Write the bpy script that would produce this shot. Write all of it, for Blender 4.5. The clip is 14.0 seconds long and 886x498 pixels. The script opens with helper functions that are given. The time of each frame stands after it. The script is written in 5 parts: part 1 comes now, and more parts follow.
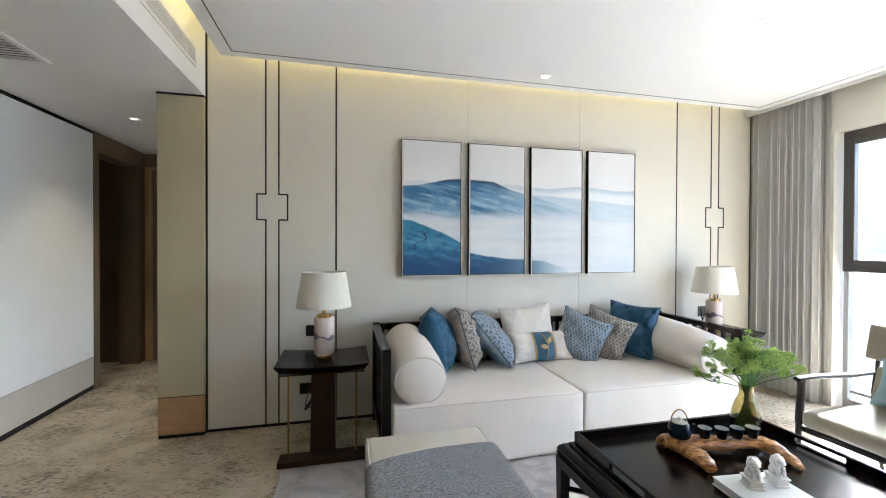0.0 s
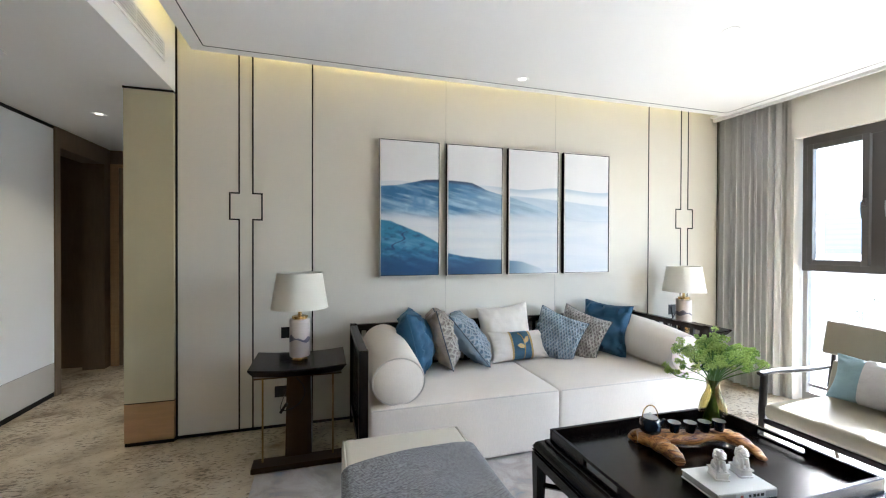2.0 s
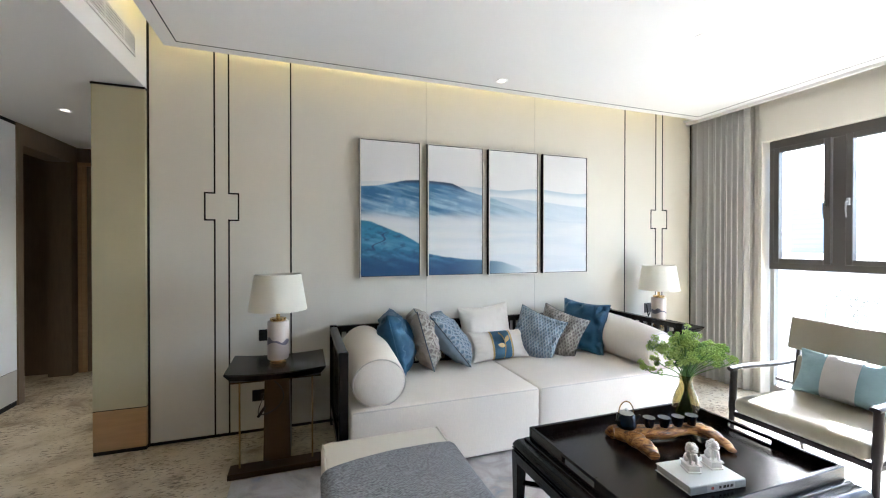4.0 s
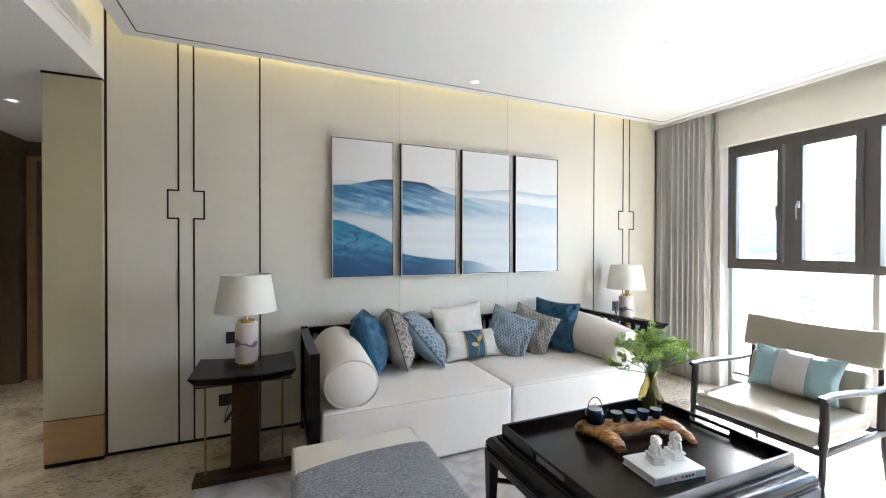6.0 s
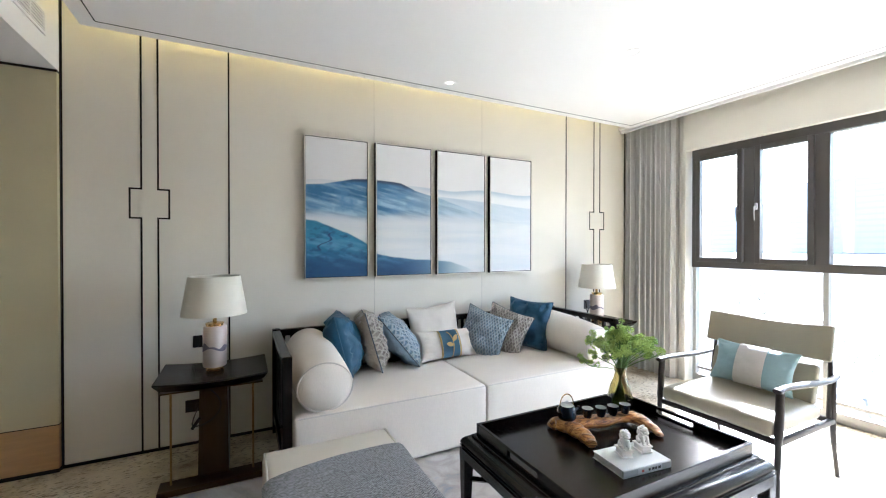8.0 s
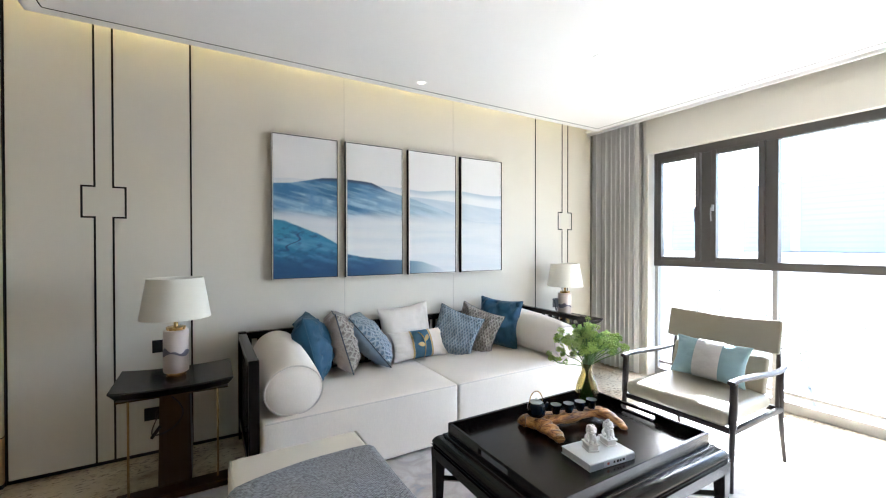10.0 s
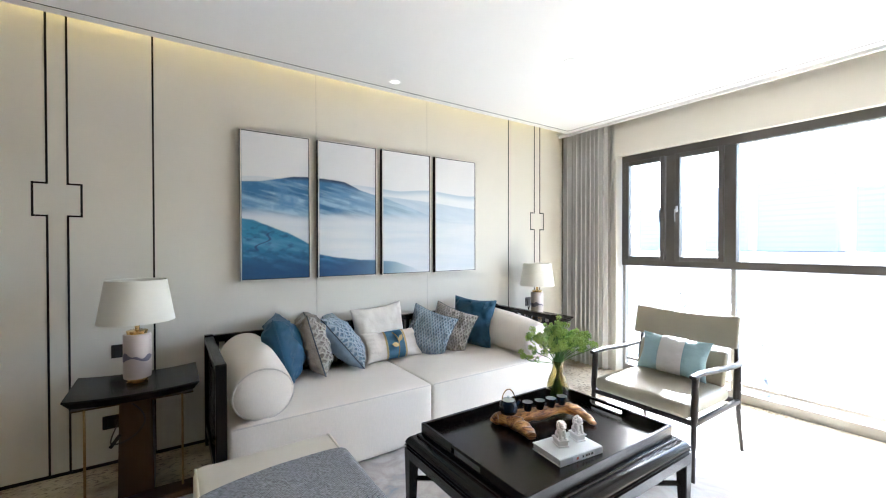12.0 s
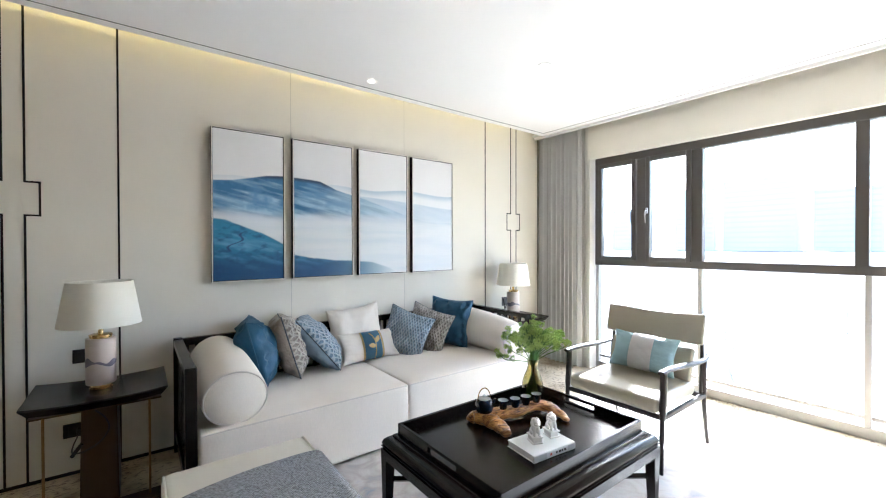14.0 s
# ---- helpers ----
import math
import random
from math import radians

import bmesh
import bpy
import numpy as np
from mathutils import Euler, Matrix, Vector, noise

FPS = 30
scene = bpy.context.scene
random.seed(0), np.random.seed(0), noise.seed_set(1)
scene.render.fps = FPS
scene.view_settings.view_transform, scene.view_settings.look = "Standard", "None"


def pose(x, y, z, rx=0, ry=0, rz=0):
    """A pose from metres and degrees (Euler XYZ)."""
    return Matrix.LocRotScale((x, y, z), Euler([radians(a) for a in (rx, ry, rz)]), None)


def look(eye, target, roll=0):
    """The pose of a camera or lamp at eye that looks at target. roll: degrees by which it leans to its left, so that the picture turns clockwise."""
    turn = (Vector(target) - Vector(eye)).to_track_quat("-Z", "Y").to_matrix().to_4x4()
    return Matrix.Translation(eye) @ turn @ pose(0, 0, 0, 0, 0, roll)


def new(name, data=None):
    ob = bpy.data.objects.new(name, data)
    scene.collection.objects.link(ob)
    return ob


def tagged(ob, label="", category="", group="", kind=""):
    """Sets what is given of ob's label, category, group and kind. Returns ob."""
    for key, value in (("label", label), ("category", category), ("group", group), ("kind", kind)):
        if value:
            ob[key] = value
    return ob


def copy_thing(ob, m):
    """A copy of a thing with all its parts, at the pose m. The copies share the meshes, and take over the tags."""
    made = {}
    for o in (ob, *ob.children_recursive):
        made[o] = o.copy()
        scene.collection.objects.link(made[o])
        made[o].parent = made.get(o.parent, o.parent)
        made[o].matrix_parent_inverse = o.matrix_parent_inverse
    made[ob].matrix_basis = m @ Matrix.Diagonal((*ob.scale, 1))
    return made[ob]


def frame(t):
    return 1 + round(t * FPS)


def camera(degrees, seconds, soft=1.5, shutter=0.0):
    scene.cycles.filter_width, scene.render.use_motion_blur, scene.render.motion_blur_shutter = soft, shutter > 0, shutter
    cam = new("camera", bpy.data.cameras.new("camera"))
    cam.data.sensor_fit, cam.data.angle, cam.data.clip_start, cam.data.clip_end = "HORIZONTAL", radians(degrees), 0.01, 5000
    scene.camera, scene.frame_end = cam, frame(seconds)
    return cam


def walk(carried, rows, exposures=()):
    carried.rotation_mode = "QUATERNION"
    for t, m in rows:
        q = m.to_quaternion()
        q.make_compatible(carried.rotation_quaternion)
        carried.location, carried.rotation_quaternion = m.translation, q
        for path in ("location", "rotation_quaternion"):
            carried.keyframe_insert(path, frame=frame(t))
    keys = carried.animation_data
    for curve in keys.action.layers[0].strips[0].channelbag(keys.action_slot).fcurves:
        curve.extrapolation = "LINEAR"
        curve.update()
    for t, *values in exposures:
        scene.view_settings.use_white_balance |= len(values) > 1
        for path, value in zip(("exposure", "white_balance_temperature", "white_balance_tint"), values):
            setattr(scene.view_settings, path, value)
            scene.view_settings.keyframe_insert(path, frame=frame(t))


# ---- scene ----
cam = camera(95.6, 14.0, soft=1.1)
EXPOSURE, KELVIN = 3.47, 5410
PATH = [
    (0, (0.141, 0.34, 1.39), (0.611, 2.284, 1.372), 0.2),
    (0.5, (0.141, 0.339, 1.393), (0.638, 2.277, 1.373), 0.2),
    (1, (0.14, 0.339, 1.392), (0.664, 2.27, 1.374), 0.2),
    (1.5, (0.146, 0.338, 1.393), (0.694, 2.261, 1.374), 0.2),
    (2, (0.148, 0.337, 1.39), (0.719, 2.254, 1.374), 0.2),
    (2.5, (0.148, 0.337, 1.391), (0.748, 2.245, 1.375), 0.2),
    (3, (0.153, 0.335, 1.391), (0.769, 2.238, 1.376), 0.1),
    (5.5, (0.155, 0.33, 1.39), (0.904, 2.185, 1.376), 0.1),
    (6, (0.155, 0.33, 1.39), (0.935, 2.172, 1.376), 0.1),
    (6.5, (0.157, 0.329, 1.39), (0.965, 2.158, 1.376), 0.1),
    (7, (0.16, 0.327, 1.39), (0.994, 2.145, 1.377), 0.0),
    (7.5, (0.161, 0.326, 1.391), (1.021, 2.132, 1.378), 0.0),
    (8, (0.159, 0.326, 1.392), (1.049, 2.117, 1.378), 0.0),
    (10.5, (0.16, 0.321, 1.398), (1.203, 2.028, 1.381), -0.1),
    (11, (0.162, 0.319, 1.396), (1.232, 2.008, 1.38), -0.1),
    (11.5, (0.165, 0.315, 1.396), (1.26, 1.989, 1.38), -0.1),
    (12, (0.164, 0.315, 1.4), (1.284, 1.972, 1.381), -0.1),
    (12.5, (0.161, 0.315, 1.4), (1.311, 1.951, 1.382), -0.1),
    (13, (0.162, 0.314, 1.4), (1.34, 1.93, 1.382), -0.1),
    (13.5, (0.165, 0.309, 1.402), (1.367, 1.907, 1.383), -0.1),
    (14, (0.166, 0.302, 1.401), (1.374, 1.895, 1.383), -0.1),
]
walk(cam, [(t, look(eye, target, roll)) for t, eye, target, roll in PATH], exposures=[(0, EXPOSURE, KELVIN, 7), (14, EXPOSURE, KELVIN, 7)])
# ---------------- world, sun and exposure ----------------
SUN_EL, SUN_AZ = 38.0, 22.0          # elevation; heading of the sun seen from the room, degrees from +x towards +y
world = bpy.data.worlds.new("sky")
scene.world = world
world.use_nodes = True
wn = world.node_tree.nodes
sky = wn.new("ShaderNodeTexSky")
sky.sky_type = "NISHITA"
sky.sun_disc = False
sky.sun_elevation = radians(SUN_EL)
sky.sun_rotation = radians(90 - SUN_AZ)
sky.air_density, sky.dust_density, sky.ozone_density = 1.0, 2.5, 1.0
wn["Background"].inputs["Strength"].default_value = 0.15
world.node_tree.links.new(sky.outputs[0], wn["Background"].inputs["Color"])
sun = new("sun", bpy.data.lights.new("sun", "SUN"))
sun.data.energy, sun.data.angle, sun.data.color = 5.0, radians(0.6), (1.0, 0.96, 0.91)
sd = Vector((math.cos(radians(SUN_EL)) * math.cos(radians(SUN_AZ)), math.cos(radians(SUN_EL)) * math.sin(radians(SUN_AZ)), math.sin(radians(SUN_EL))))
sun.matrix_world = look(sd * 60, (0, 0, 0))


# the lit downlight of the corridor
spot = new("corridor_downlight_beam", bpy.data.lights.new("corridor_downlight_beam", "SPOT"))
spot.data.energy, spot.data.spot_size, spot.data.spot_blend, spot.data.color, spot.data.shadow_soft_size = 4, radians(95), 0.8, (1.0, 0.80, 0.55), 0.03
spot.matrix_world = look((-1.683, 4.458, 2.49), (-1.683, 4.458, 0))


# ---------------- materials ----------------
def mat(name, color, rough=0.6, metal=0.0, var=0.06, scale=6.0, fine=0.0, fscale=200.0, bump=0.0, bscale=120.0, sheen=0.0, spec=0.5, coat=0.0, stretch=(1, 1, 1), rnd=0.0, pos=False):
    m = bpy.data.materials.new(name)
    m.use_nodes = True
    nt = m.node_tree
    b = nt.nodes["Principled BSDF"]
    b.inputs["Roughness"].default_value, b.inputs["Metallic"].default_value = rough, metal
    b.inputs["Specular IOR Level"].default_value, b.inputs["Coat Weight"].default_value = spec, coat
    b.inputs["Sheen Weight"].default_value = sheen
    tc = nt.nodes.new("ShaderNodeTexCoord")
    mp = nt.nodes.new("ShaderNodeMapping")
    mp.inputs["Scale"].default_value = stretch
    if pos:
        geo = nt.nodes.new("ShaderNodeNewGeometry")
        nt.links.new(geo.outputs["Position"], mp.inputs[0])
    else:
        nt.links.new(tc.outputs["Object"], mp.inputs[0])
    n1 = nt.nodes.new("ShaderNodeTexNoise")
    n1.inputs["Scale"].default_value, n1.inputs["Detail"].default_value = scale, 6
    n2 = nt.nodes.new("ShaderNodeTexNoise")
    n2.inputs["Scale"].default_value, n2.inputs["Detail"].default_value = fscale, 2
    for n in (n1, n2):
        nt.links.new(mp.outputs[0], n.inputs["Vector"])
    # value factor = 1 + var*(n1-.5)*2 + fine*(n2-.5)*2
    m1 = nt.nodes.new("ShaderNodeMath"); m1.operation = "MULTIPLY_ADD"
    m1.inputs[1].default_value, m1.inputs[2].default_value = 2 * var, 1 - var
    nt.links.new(n1.outputs[0], m1.inputs[0])
    m2 = nt.nodes.new("ShaderNodeMath"); m2.operation = "MULTIPLY_ADD"
    m2.inputs[1].default_value = 2 * fine
    nt.links.new(n2.outputs[0], m2.inputs[0])
    m3 = nt.nodes.new("ShaderNodeMath"); m3.operation = "SUBTRACT"
    nt.links.new(m1.outputs[0], m3.inputs[0]); m3.inputs[1].default_value = fine
    nt.links.new(m3.outputs[0], m2.inputs[2])
    out = m2.outputs[0]
    if rnd:
        oi = nt.nodes.new("ShaderNodeObjectInfo")
        m4 = nt.nodes.new("ShaderNodeMath"); m4.operation = "MULTIPLY_ADD"
        m4.inputs[1].default_value, m4.inputs[2].default_value = 2 * rnd, 1 - rnd
        nt.links.new(oi.outputs["Random"], m4.inputs[0])
        m5 = nt.nodes.new("ShaderNodeMath"); m5.operation = "MULTIPLY"
        nt.links.new(m4.outputs[0], m5.inputs[0]); nt.links.new(out, m5.inputs[1])
        out = m5.outputs[0]
    vm = nt.nodes.new("ShaderNodeVectorMath"); vm.operation = "SCALE"
    vm.inputs[0].default_value = color
    nt.links.new(out, vm.inputs["Scale"])
    nt.links.new(vm.outputs[0], b.inputs["Base Color"])
    if bump:
        n3 = nt.nodes.new("ShaderNodeTexNoise")
        n3.inputs["Scale"].default_value, n3.inputs["Detail"].default_value = bscale, 4
        nt.links.new(mp.outputs[0], n3.inputs["Vector"])
        bp = nt.nodes.new("ShaderNodeBump")
        bp.inputs["Strength"].default_value, bp.inputs["Distance"].default_value = bump, 0.004 if bscale > 30 else 0.03
        nt.links.new(n3.outputs[0], bp.inputs["Height"])
        nt.links.new(bp.outputs[0], b.inputs["Normal"])
    return m


def emit(name, color, strength):
    m = bpy.data.materials.new(name)
    m.use_nodes = True
    b = m.node_tree.nodes["Principled BSDF"]
    b.inputs["Base Color"].default_value = (*color, 1)
    b.inputs["Emission Color"].default_value, b.inputs["Emission Strength"].default_value = (*color, 1), strength
    return m


def glassy(name, color, rough=0.0, ior=1.45):
    m = bpy.data.materials.new(name)
    m.use_nodes = True
    b = m.node_tree.nodes["Principled BSDF"]
    b.inputs["Base Color"].default_value, b.inputs["Roughness"].default_value = (*color, 1), rough
    b.inputs["Transmission Weight"].default_value, b.inputs["IOR"].default_value = 1.0, ior
    return m


M = {}
M["ceiling"] = mat("white ceiling paint", (0.80, 0.79, 0.78), 0.85, var=0.015, scale=1.5, bump=0.05, bscale=180)
M["panel"] = mat("cream fabric wall panel", (0.665, 0.63, 0.55), 0.8, var=0.035, scale=1.8, fine=0.03, fscale=500, bump=0.12, bscale=700, pos=True)
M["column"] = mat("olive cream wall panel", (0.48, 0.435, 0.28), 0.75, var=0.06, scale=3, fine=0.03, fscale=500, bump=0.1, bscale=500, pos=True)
M["lwall"] = mat("pale wallpaper", (0.84, 0.85, 0.85), 0.75, var=0.04, scale=1.2, fine=0.02, fscale=300, bump=0.1, bscale=400, pos=True)
M["lskirt"] = mat("warm grey skirting panel", (0.55, 0.52, 0.46), 0.7, var=0.05, scale=2, pos=True)
M["wall"] = mat("cream wall paint", (0.70, 0.67, 0.60), 0.85, var=0.03, scale=1.5, bump=0.06, bscale=250, pos=True)
M["black"] = mat("black metal trim", (0.010, 0.010, 0.010), 0.55, var=0.1, spec=0.2)
M["frame"] = mat("dark bronze window aluminium", (0.070, 0.064, 0.060), 0.42, metal=0.2, var=0.08, scale=3, pos=True)
M["oak"] = mat("light oak veneer", (0.40, 0.245, 0.12), 0.5, var=0.22, scale=5, fine=0.08, fscale=60, stretch=(1, 1, 9), pos=True)
M["brownwood"] = mat("brown walnut door wood", (0.17, 0.12, 0.075), 0.5, var=0.25, scale=6, fine=0.1, fscale=60, stretch=(9, 9, 1), pos=True)
M["ebony"] = mat("dark stained wood", (0.007, 0.0045, 0.004), 0.22, var=0.3, scale=8, fine=0.15, fscale=90, stretch=(1, 8, 8), bump=0.04, bscale=90, spec=0.22)
M["sofa"] = mat("ivory linen upholstery", (0.73, 0.675, 0.60), 0.9, var=0.05, scale=5, fine=0.07, fscale=240, bump=0.5, bscale=420, sheen=0.0, stretch=(1, 1, 0.2))
M["brass"] = mat("polished brass", (0.70, 0.48, 0.20), 0.16, metal=1.0, var=0.1, scale=20)
M["oldbrass"] = mat("aged brass", (0.30, 0.20, 0.085), 0.4, metal=0.9, var=0.2, scale=14)
M["bronze"] = mat("aged bronze brown metal", (0.060, 0.034, 0.012), 0.34, metal=0.8, var=0.15, scale=8)


# ---------------- materials of the furnishings ----------------
def nodes(m):
    return m.node_tree, m.node_tree.nodes["Principled BSDF"]


def weave(name, c1, c2, scale=60.0, lines=0.5, rough=0.85, sheen=0.05, angle=32):
    """Cloth with a raised crossing-line pattern of c2 on c1."""
    m = mat(name, c1, rough, sheen=sheen)
    nt, b = nodes(m)
    tc = nt.nodes.new("ShaderNodeTexCoord")
    vals = []
    for a in (angle, -angle):
        mp = nt.nodes.new("ShaderNodeMapping")
        mp.inputs["Rotation"].default_value = (0, radians(a), 0)
        w = nt.nodes.new("ShaderNodeTexWave")
        w.inputs["Scale"].default_value, w.inputs["Distortion"].default_value = scale / 6.28, 3.2
        w.inputs["Detail"].default_value, w.inputs["Detail Scale"].default_value = 2.0, 1.3
        nt.links.new(tc.outputs["Object"], mp.inputs[0])
        nt.links.new(mp.outputs[0], w.inputs[0])
        vals.append(w.outputs["Fac"])
    mx = nt.nodes.new("ShaderNodeMath"); mx.operation = "MAXIMUM"
    for i in (0, 1):
        nt.links.new(vals[i], mx.inputs[i])
    rp = nt.nodes.new("ShaderNodeValToRGB")
    for p in (0.60, 0.70, 0.77, 0.86):
        rp.color_ramp.elements.new(p)
    for e, c in zip(rp.color_ramp.elements, (c1, c1, c2, c1, c2, c2)):
        e.color = (*c, 1)
    nt.links.new(mx.outputs[0], rp.inputs[0])
    nt.links.new(rp.outputs[0], b.inputs["Base Color"])
    bp = nt.nodes.new("ShaderNodeBump")
    bp.inputs["Strength"].default_value, bp.inputs["Distance"].default_value = 0.8, 0.010
    nt.links.new(mx.outputs[0], bp.inputs["Height"])
    nt.links.new(bp.outputs[0], b.inputs["Normal"])
    return m


def mottled(name, stops, scale, rough, stretch=(1, 1, 1), distort=1.0, detail=8, bump=0.3, spots=None):
    """Colours run through a noise, for carpets; spots: colour and strength of darker flecks."""
    m = mat(name, stops[0][1], rough)
    nt, b = nodes(m)
    g = nt.nodes.new("ShaderNodeNewGeometry")
    mp = nt.nodes.new("ShaderNodeMapping")
    mp.inputs["Scale"].default_value = stretch
    nt.links.new(g.outputs["Position"], mp.inputs[0])
    n = nt.nodes.new("ShaderNodeTexNoise")
    n.inputs["Scale"].default_value, n.inputs["Detail"].default_value = scale, detail
    n.inputs["Roughness"].default_value, n.inputs["Distortion"].default_value = 0.62, distort
    nt.links.new(mp.outputs[0], n.inputs["Vector"])
    rp = nt.nodes.new("ShaderNodeValToRGB")
    while len(rp.color_ramp.elements) < len(stops):
        rp.color_ramp.elements.new(0.5)
    for e, (p, c) in zip(rp.color_ramp.elements, stops):
        e.position, e.color = p, (*c, 1)
    nt.links.new(n.outputs[0], rp.inputs[0])
    out = rp.outputs[0]
    if spots:
        n2 = nt.nodes.new("ShaderNodeTexNoise")
        n2.inputs["Scale"].default_value, n2.inputs["Detail"].default_value, n2.inputs["Distortion"].default_value = spots[2], 6, 0.6
        mp2 = nt.nodes.new("ShaderNodeMapping")
        mp2.inputs["Scale"].default_value, mp2.inputs["Rotation"].default_value = (1.0, 2.1, 1), (0, 0, 0.5)
        nt.links.new(g.outputs["Position"], mp2.inputs[0])
        nt.links.new(mp2.outputs[0], n2.inputs["Vector"])
        r2 = nt.nodes.new("ShaderNodeValToRGB")
        r2.color_ramp.elements[0].position, r2.color_ramp.elements[1].position = 0.74, 0.90
        r2.color_ramp.elements[1].color = (spots[1],) * 3 + (1,)
        r2.color_ramp.elements[0].color = (0, 0, 0, 1)
        drift = nt.nodes.new("ShaderNodeTexNoise")
        drift.inputs["Scale"].default_value, drift.inputs["Detail"].default_value = 2.6, 4
        nt.links.new(g.outputs["Position"], drift.inputs["Vector"])
        lift = nt.nodes.new("ShaderNodeMath"); lift.operation = "MULTIPLY_ADD"
        lift.inputs[1].default_value = 0.42
        nt.links.new(drift.outputs[0], lift.inputs[0])
        nt.links.new(n2.outputs[0], lift.inputs[2])
        nt.links.new(lift.outputs[0], r2.inputs[0])
        mix = nt.nodes.new("ShaderNodeMix"); mix.data_type = "RGBA"
        nt.links.new(r2.outputs[0], mix.inputs[0])
        nt.links.new(out, mix.inputs[6])
        mix.inputs[7].default_value = (*spots[0], 1)
        out = mix.outputs[2]
    nt.links.new(out, b.inputs["Base Color"])
    n3 = nt.nodes.new("ShaderNodeTexNoise")
    n3.inputs["Scale"].default_value, n3.inputs["Detail"].default_value = 350, 3
    nt.links.new(g.outputs["Position"], n3.inputs["Vector"])
    bp = nt.nodes.new("ShaderNodeBump")
    bp.inputs["Strength"].default_value, bp.inputs["Distance"].default_value = bump, 0.004
    nt.links.new(n3.outputs[0], bp.inputs["Height"])
    nt.links.new(bp.outputs[0], b.inputs["Normal"])
    return m


M["floor"] = mottled("stone-pattern carpet", [(0.32, (0.24, 0.175, 0.10)), (0.41, (0.41, 0.335, 0.225)), (0.50, (0.54, 0.455, 0.32)), (0.68, (0.63, 0.56, 0.43))], 3.4, 0.5, distort=0.35, detail=12, spots=((0.12, 0.085, 0.05), 0.85, 26))
M["rug"] = mottled("mottled rug", [(0.30, (0.25, 0.29, 0.345)), (0.44, (0.40, 0.365, 0.345)), (0.57, (0.50, 0.485, 0.465)), (0.72, (0.36, 0.40, 0.45))], 3.6, 0.95, distort=1.1, bump=0.7)
# slight translucent mix lays a veil of glare and haze over the view
m = glassy("window glass with glare veil", (1, 1, 1), 0.0, 1.02)
nt, b = nodes(m)
tl = nt.nodes.new("ShaderNodeBsdfTranslucent")
tl.inputs["Color"].default_value = (0.95, 0.97, 1.0, 1)
mx = nt.nodes.new("ShaderNodeMixShader")
mx.inputs[0].default_value = 0.005
nt.links.new(b.outputs[0], mx.inputs[1])
nt.links.new(tl.outputs[0], mx.inputs[2])
nt.links.new(mx.outputs[0], nt.nodes["Material Output"].inputs["Surface"])
M["glass"] = m
M["handle"] = mat("pale grey handle", (0.30, 0.30, 0.31), 0.35)
M["curtain"] = mat("taupe curtain cloth", (0.84, 0.825, 0.79), 0.8, var=0.06, scale=5, fine=0.05, fscale=300, sheen=0.05, stretch=(1, 1, 0.2), bump=0.2, bscale=500)
M["sheer"] = mat("pale sheer curtain", (0.66, 0.63, 0.57), 0.85, var=0.04, scale=5)
M["leather"] = mat("taupe leather", (0.32, 0.29, 0.215), 0.36, var=0.08, scale=5, fine=0.04, fscale=150, bump=0.12, bscale=260)
M["chairwood"] = mat("dark grey-brown chair wood", (0.026, 0.021, 0.019), 0.46, var=0.2, scale=8, stretch=(1, 1, 6), spec=0.22)
M["blue"] = mat("deep blue velvet", (0.003, 0.058, 0.118), 0.6, var=0.35, scale=7, sheen=0.05, bump=0.7, bscale=7)
M["tansilk"] = mat("taupe silk", (0.28, 0.24, 0.20), 0.45, var=0.15, scale=10, sheen=0.05, bump=1.0, bscale=11)
M["lightblue"] = mat("dusty blue satin", (0.22, 0.30, 0.385), 0.5, var=0.12, scale=8, sheen=0.05, bump=0.9, bscale=10)
M["tanpat"] = weave("taupe jacquard", (0.215, 0.19, 0.16), (0.36, 0.33, 0.285), 84, angle=26)
M["bluepat"] = weave("blue-grey jacquard", (0.135, 0.20, 0.26), (0.31, 0.355, 0.38), 84, angle=26)
M["cream"] = mat("cream cotton", (0.66, 0.61, 0.54), 0.9, var=0.04, scale=8, fine=0.05, fscale=400, bump=0.3, bscale=9)
M["teal"] = mat("teal satin band", (0.06, 0.17, 0.26), 0.5, var=0.1, scale=9)
M["goldcloth"] = mat("gold embroidery", (0.50, 0.36, 0.14), 0.45, var=0.15, scale=60, metal=0.2)
M["aqua"] = mat("pale aqua satin", (0.25, 0.37, 0.41), 0.45, var=0.08, scale=8, sheen=0.05, bump=0.3, bscale=18)
M["silver"] = mat("silk white band", (0.78, 0.75, 0.73), 0.5, var=0.05, scale=8, bump=0.3, bscale=18)
M["cord"] = mat("dark piping cord", (0.05, 0.065, 0.085), 0.7)
M["creampipe"] = mat("ivory piping", (0.58, 0.54, 0.49), 0.85)
M["ottoman"] = mat("pale ivory leather", (0.62, 0.58, 0.49), 0.5, var=0.05, scale=4, fine=0.03, fscale=200, bump=0.08, bscale=200)
M["shade"] = mat("off-white linen lampshade", (0.74, 0.715, 0.63), 0.85, var=0.03, scale=5, fine=0.05, fscale=400, bump=0.2, bscale=600)
M["ceramic"] = mat("blush ceramic", (0.58, 0.50, 0.455), 0.35, var=0.08, scale=9)
M["ink"] = mat("grey-violet ink wash", (0.16, 0.145, 0.19), 0.35, var=0.35, scale=14)
M["socket"] = mat("black switch plate", (0.014, 0.0135, 0.014), 0.5, spec=0.2)
M["sky_socket"] = mat("grey socket plate", (0.07, 0.066, 0.066), 0.35, metal=0.4)
M["porcelain"] = mat("white porcelain", (0.80, 0.79, 0.77), 0.35, var=0.03, scale=30)
M["book"] = mat("white book cover", (0.62, 0.64, 0.63), 0.45, var=0.03, scale=6)
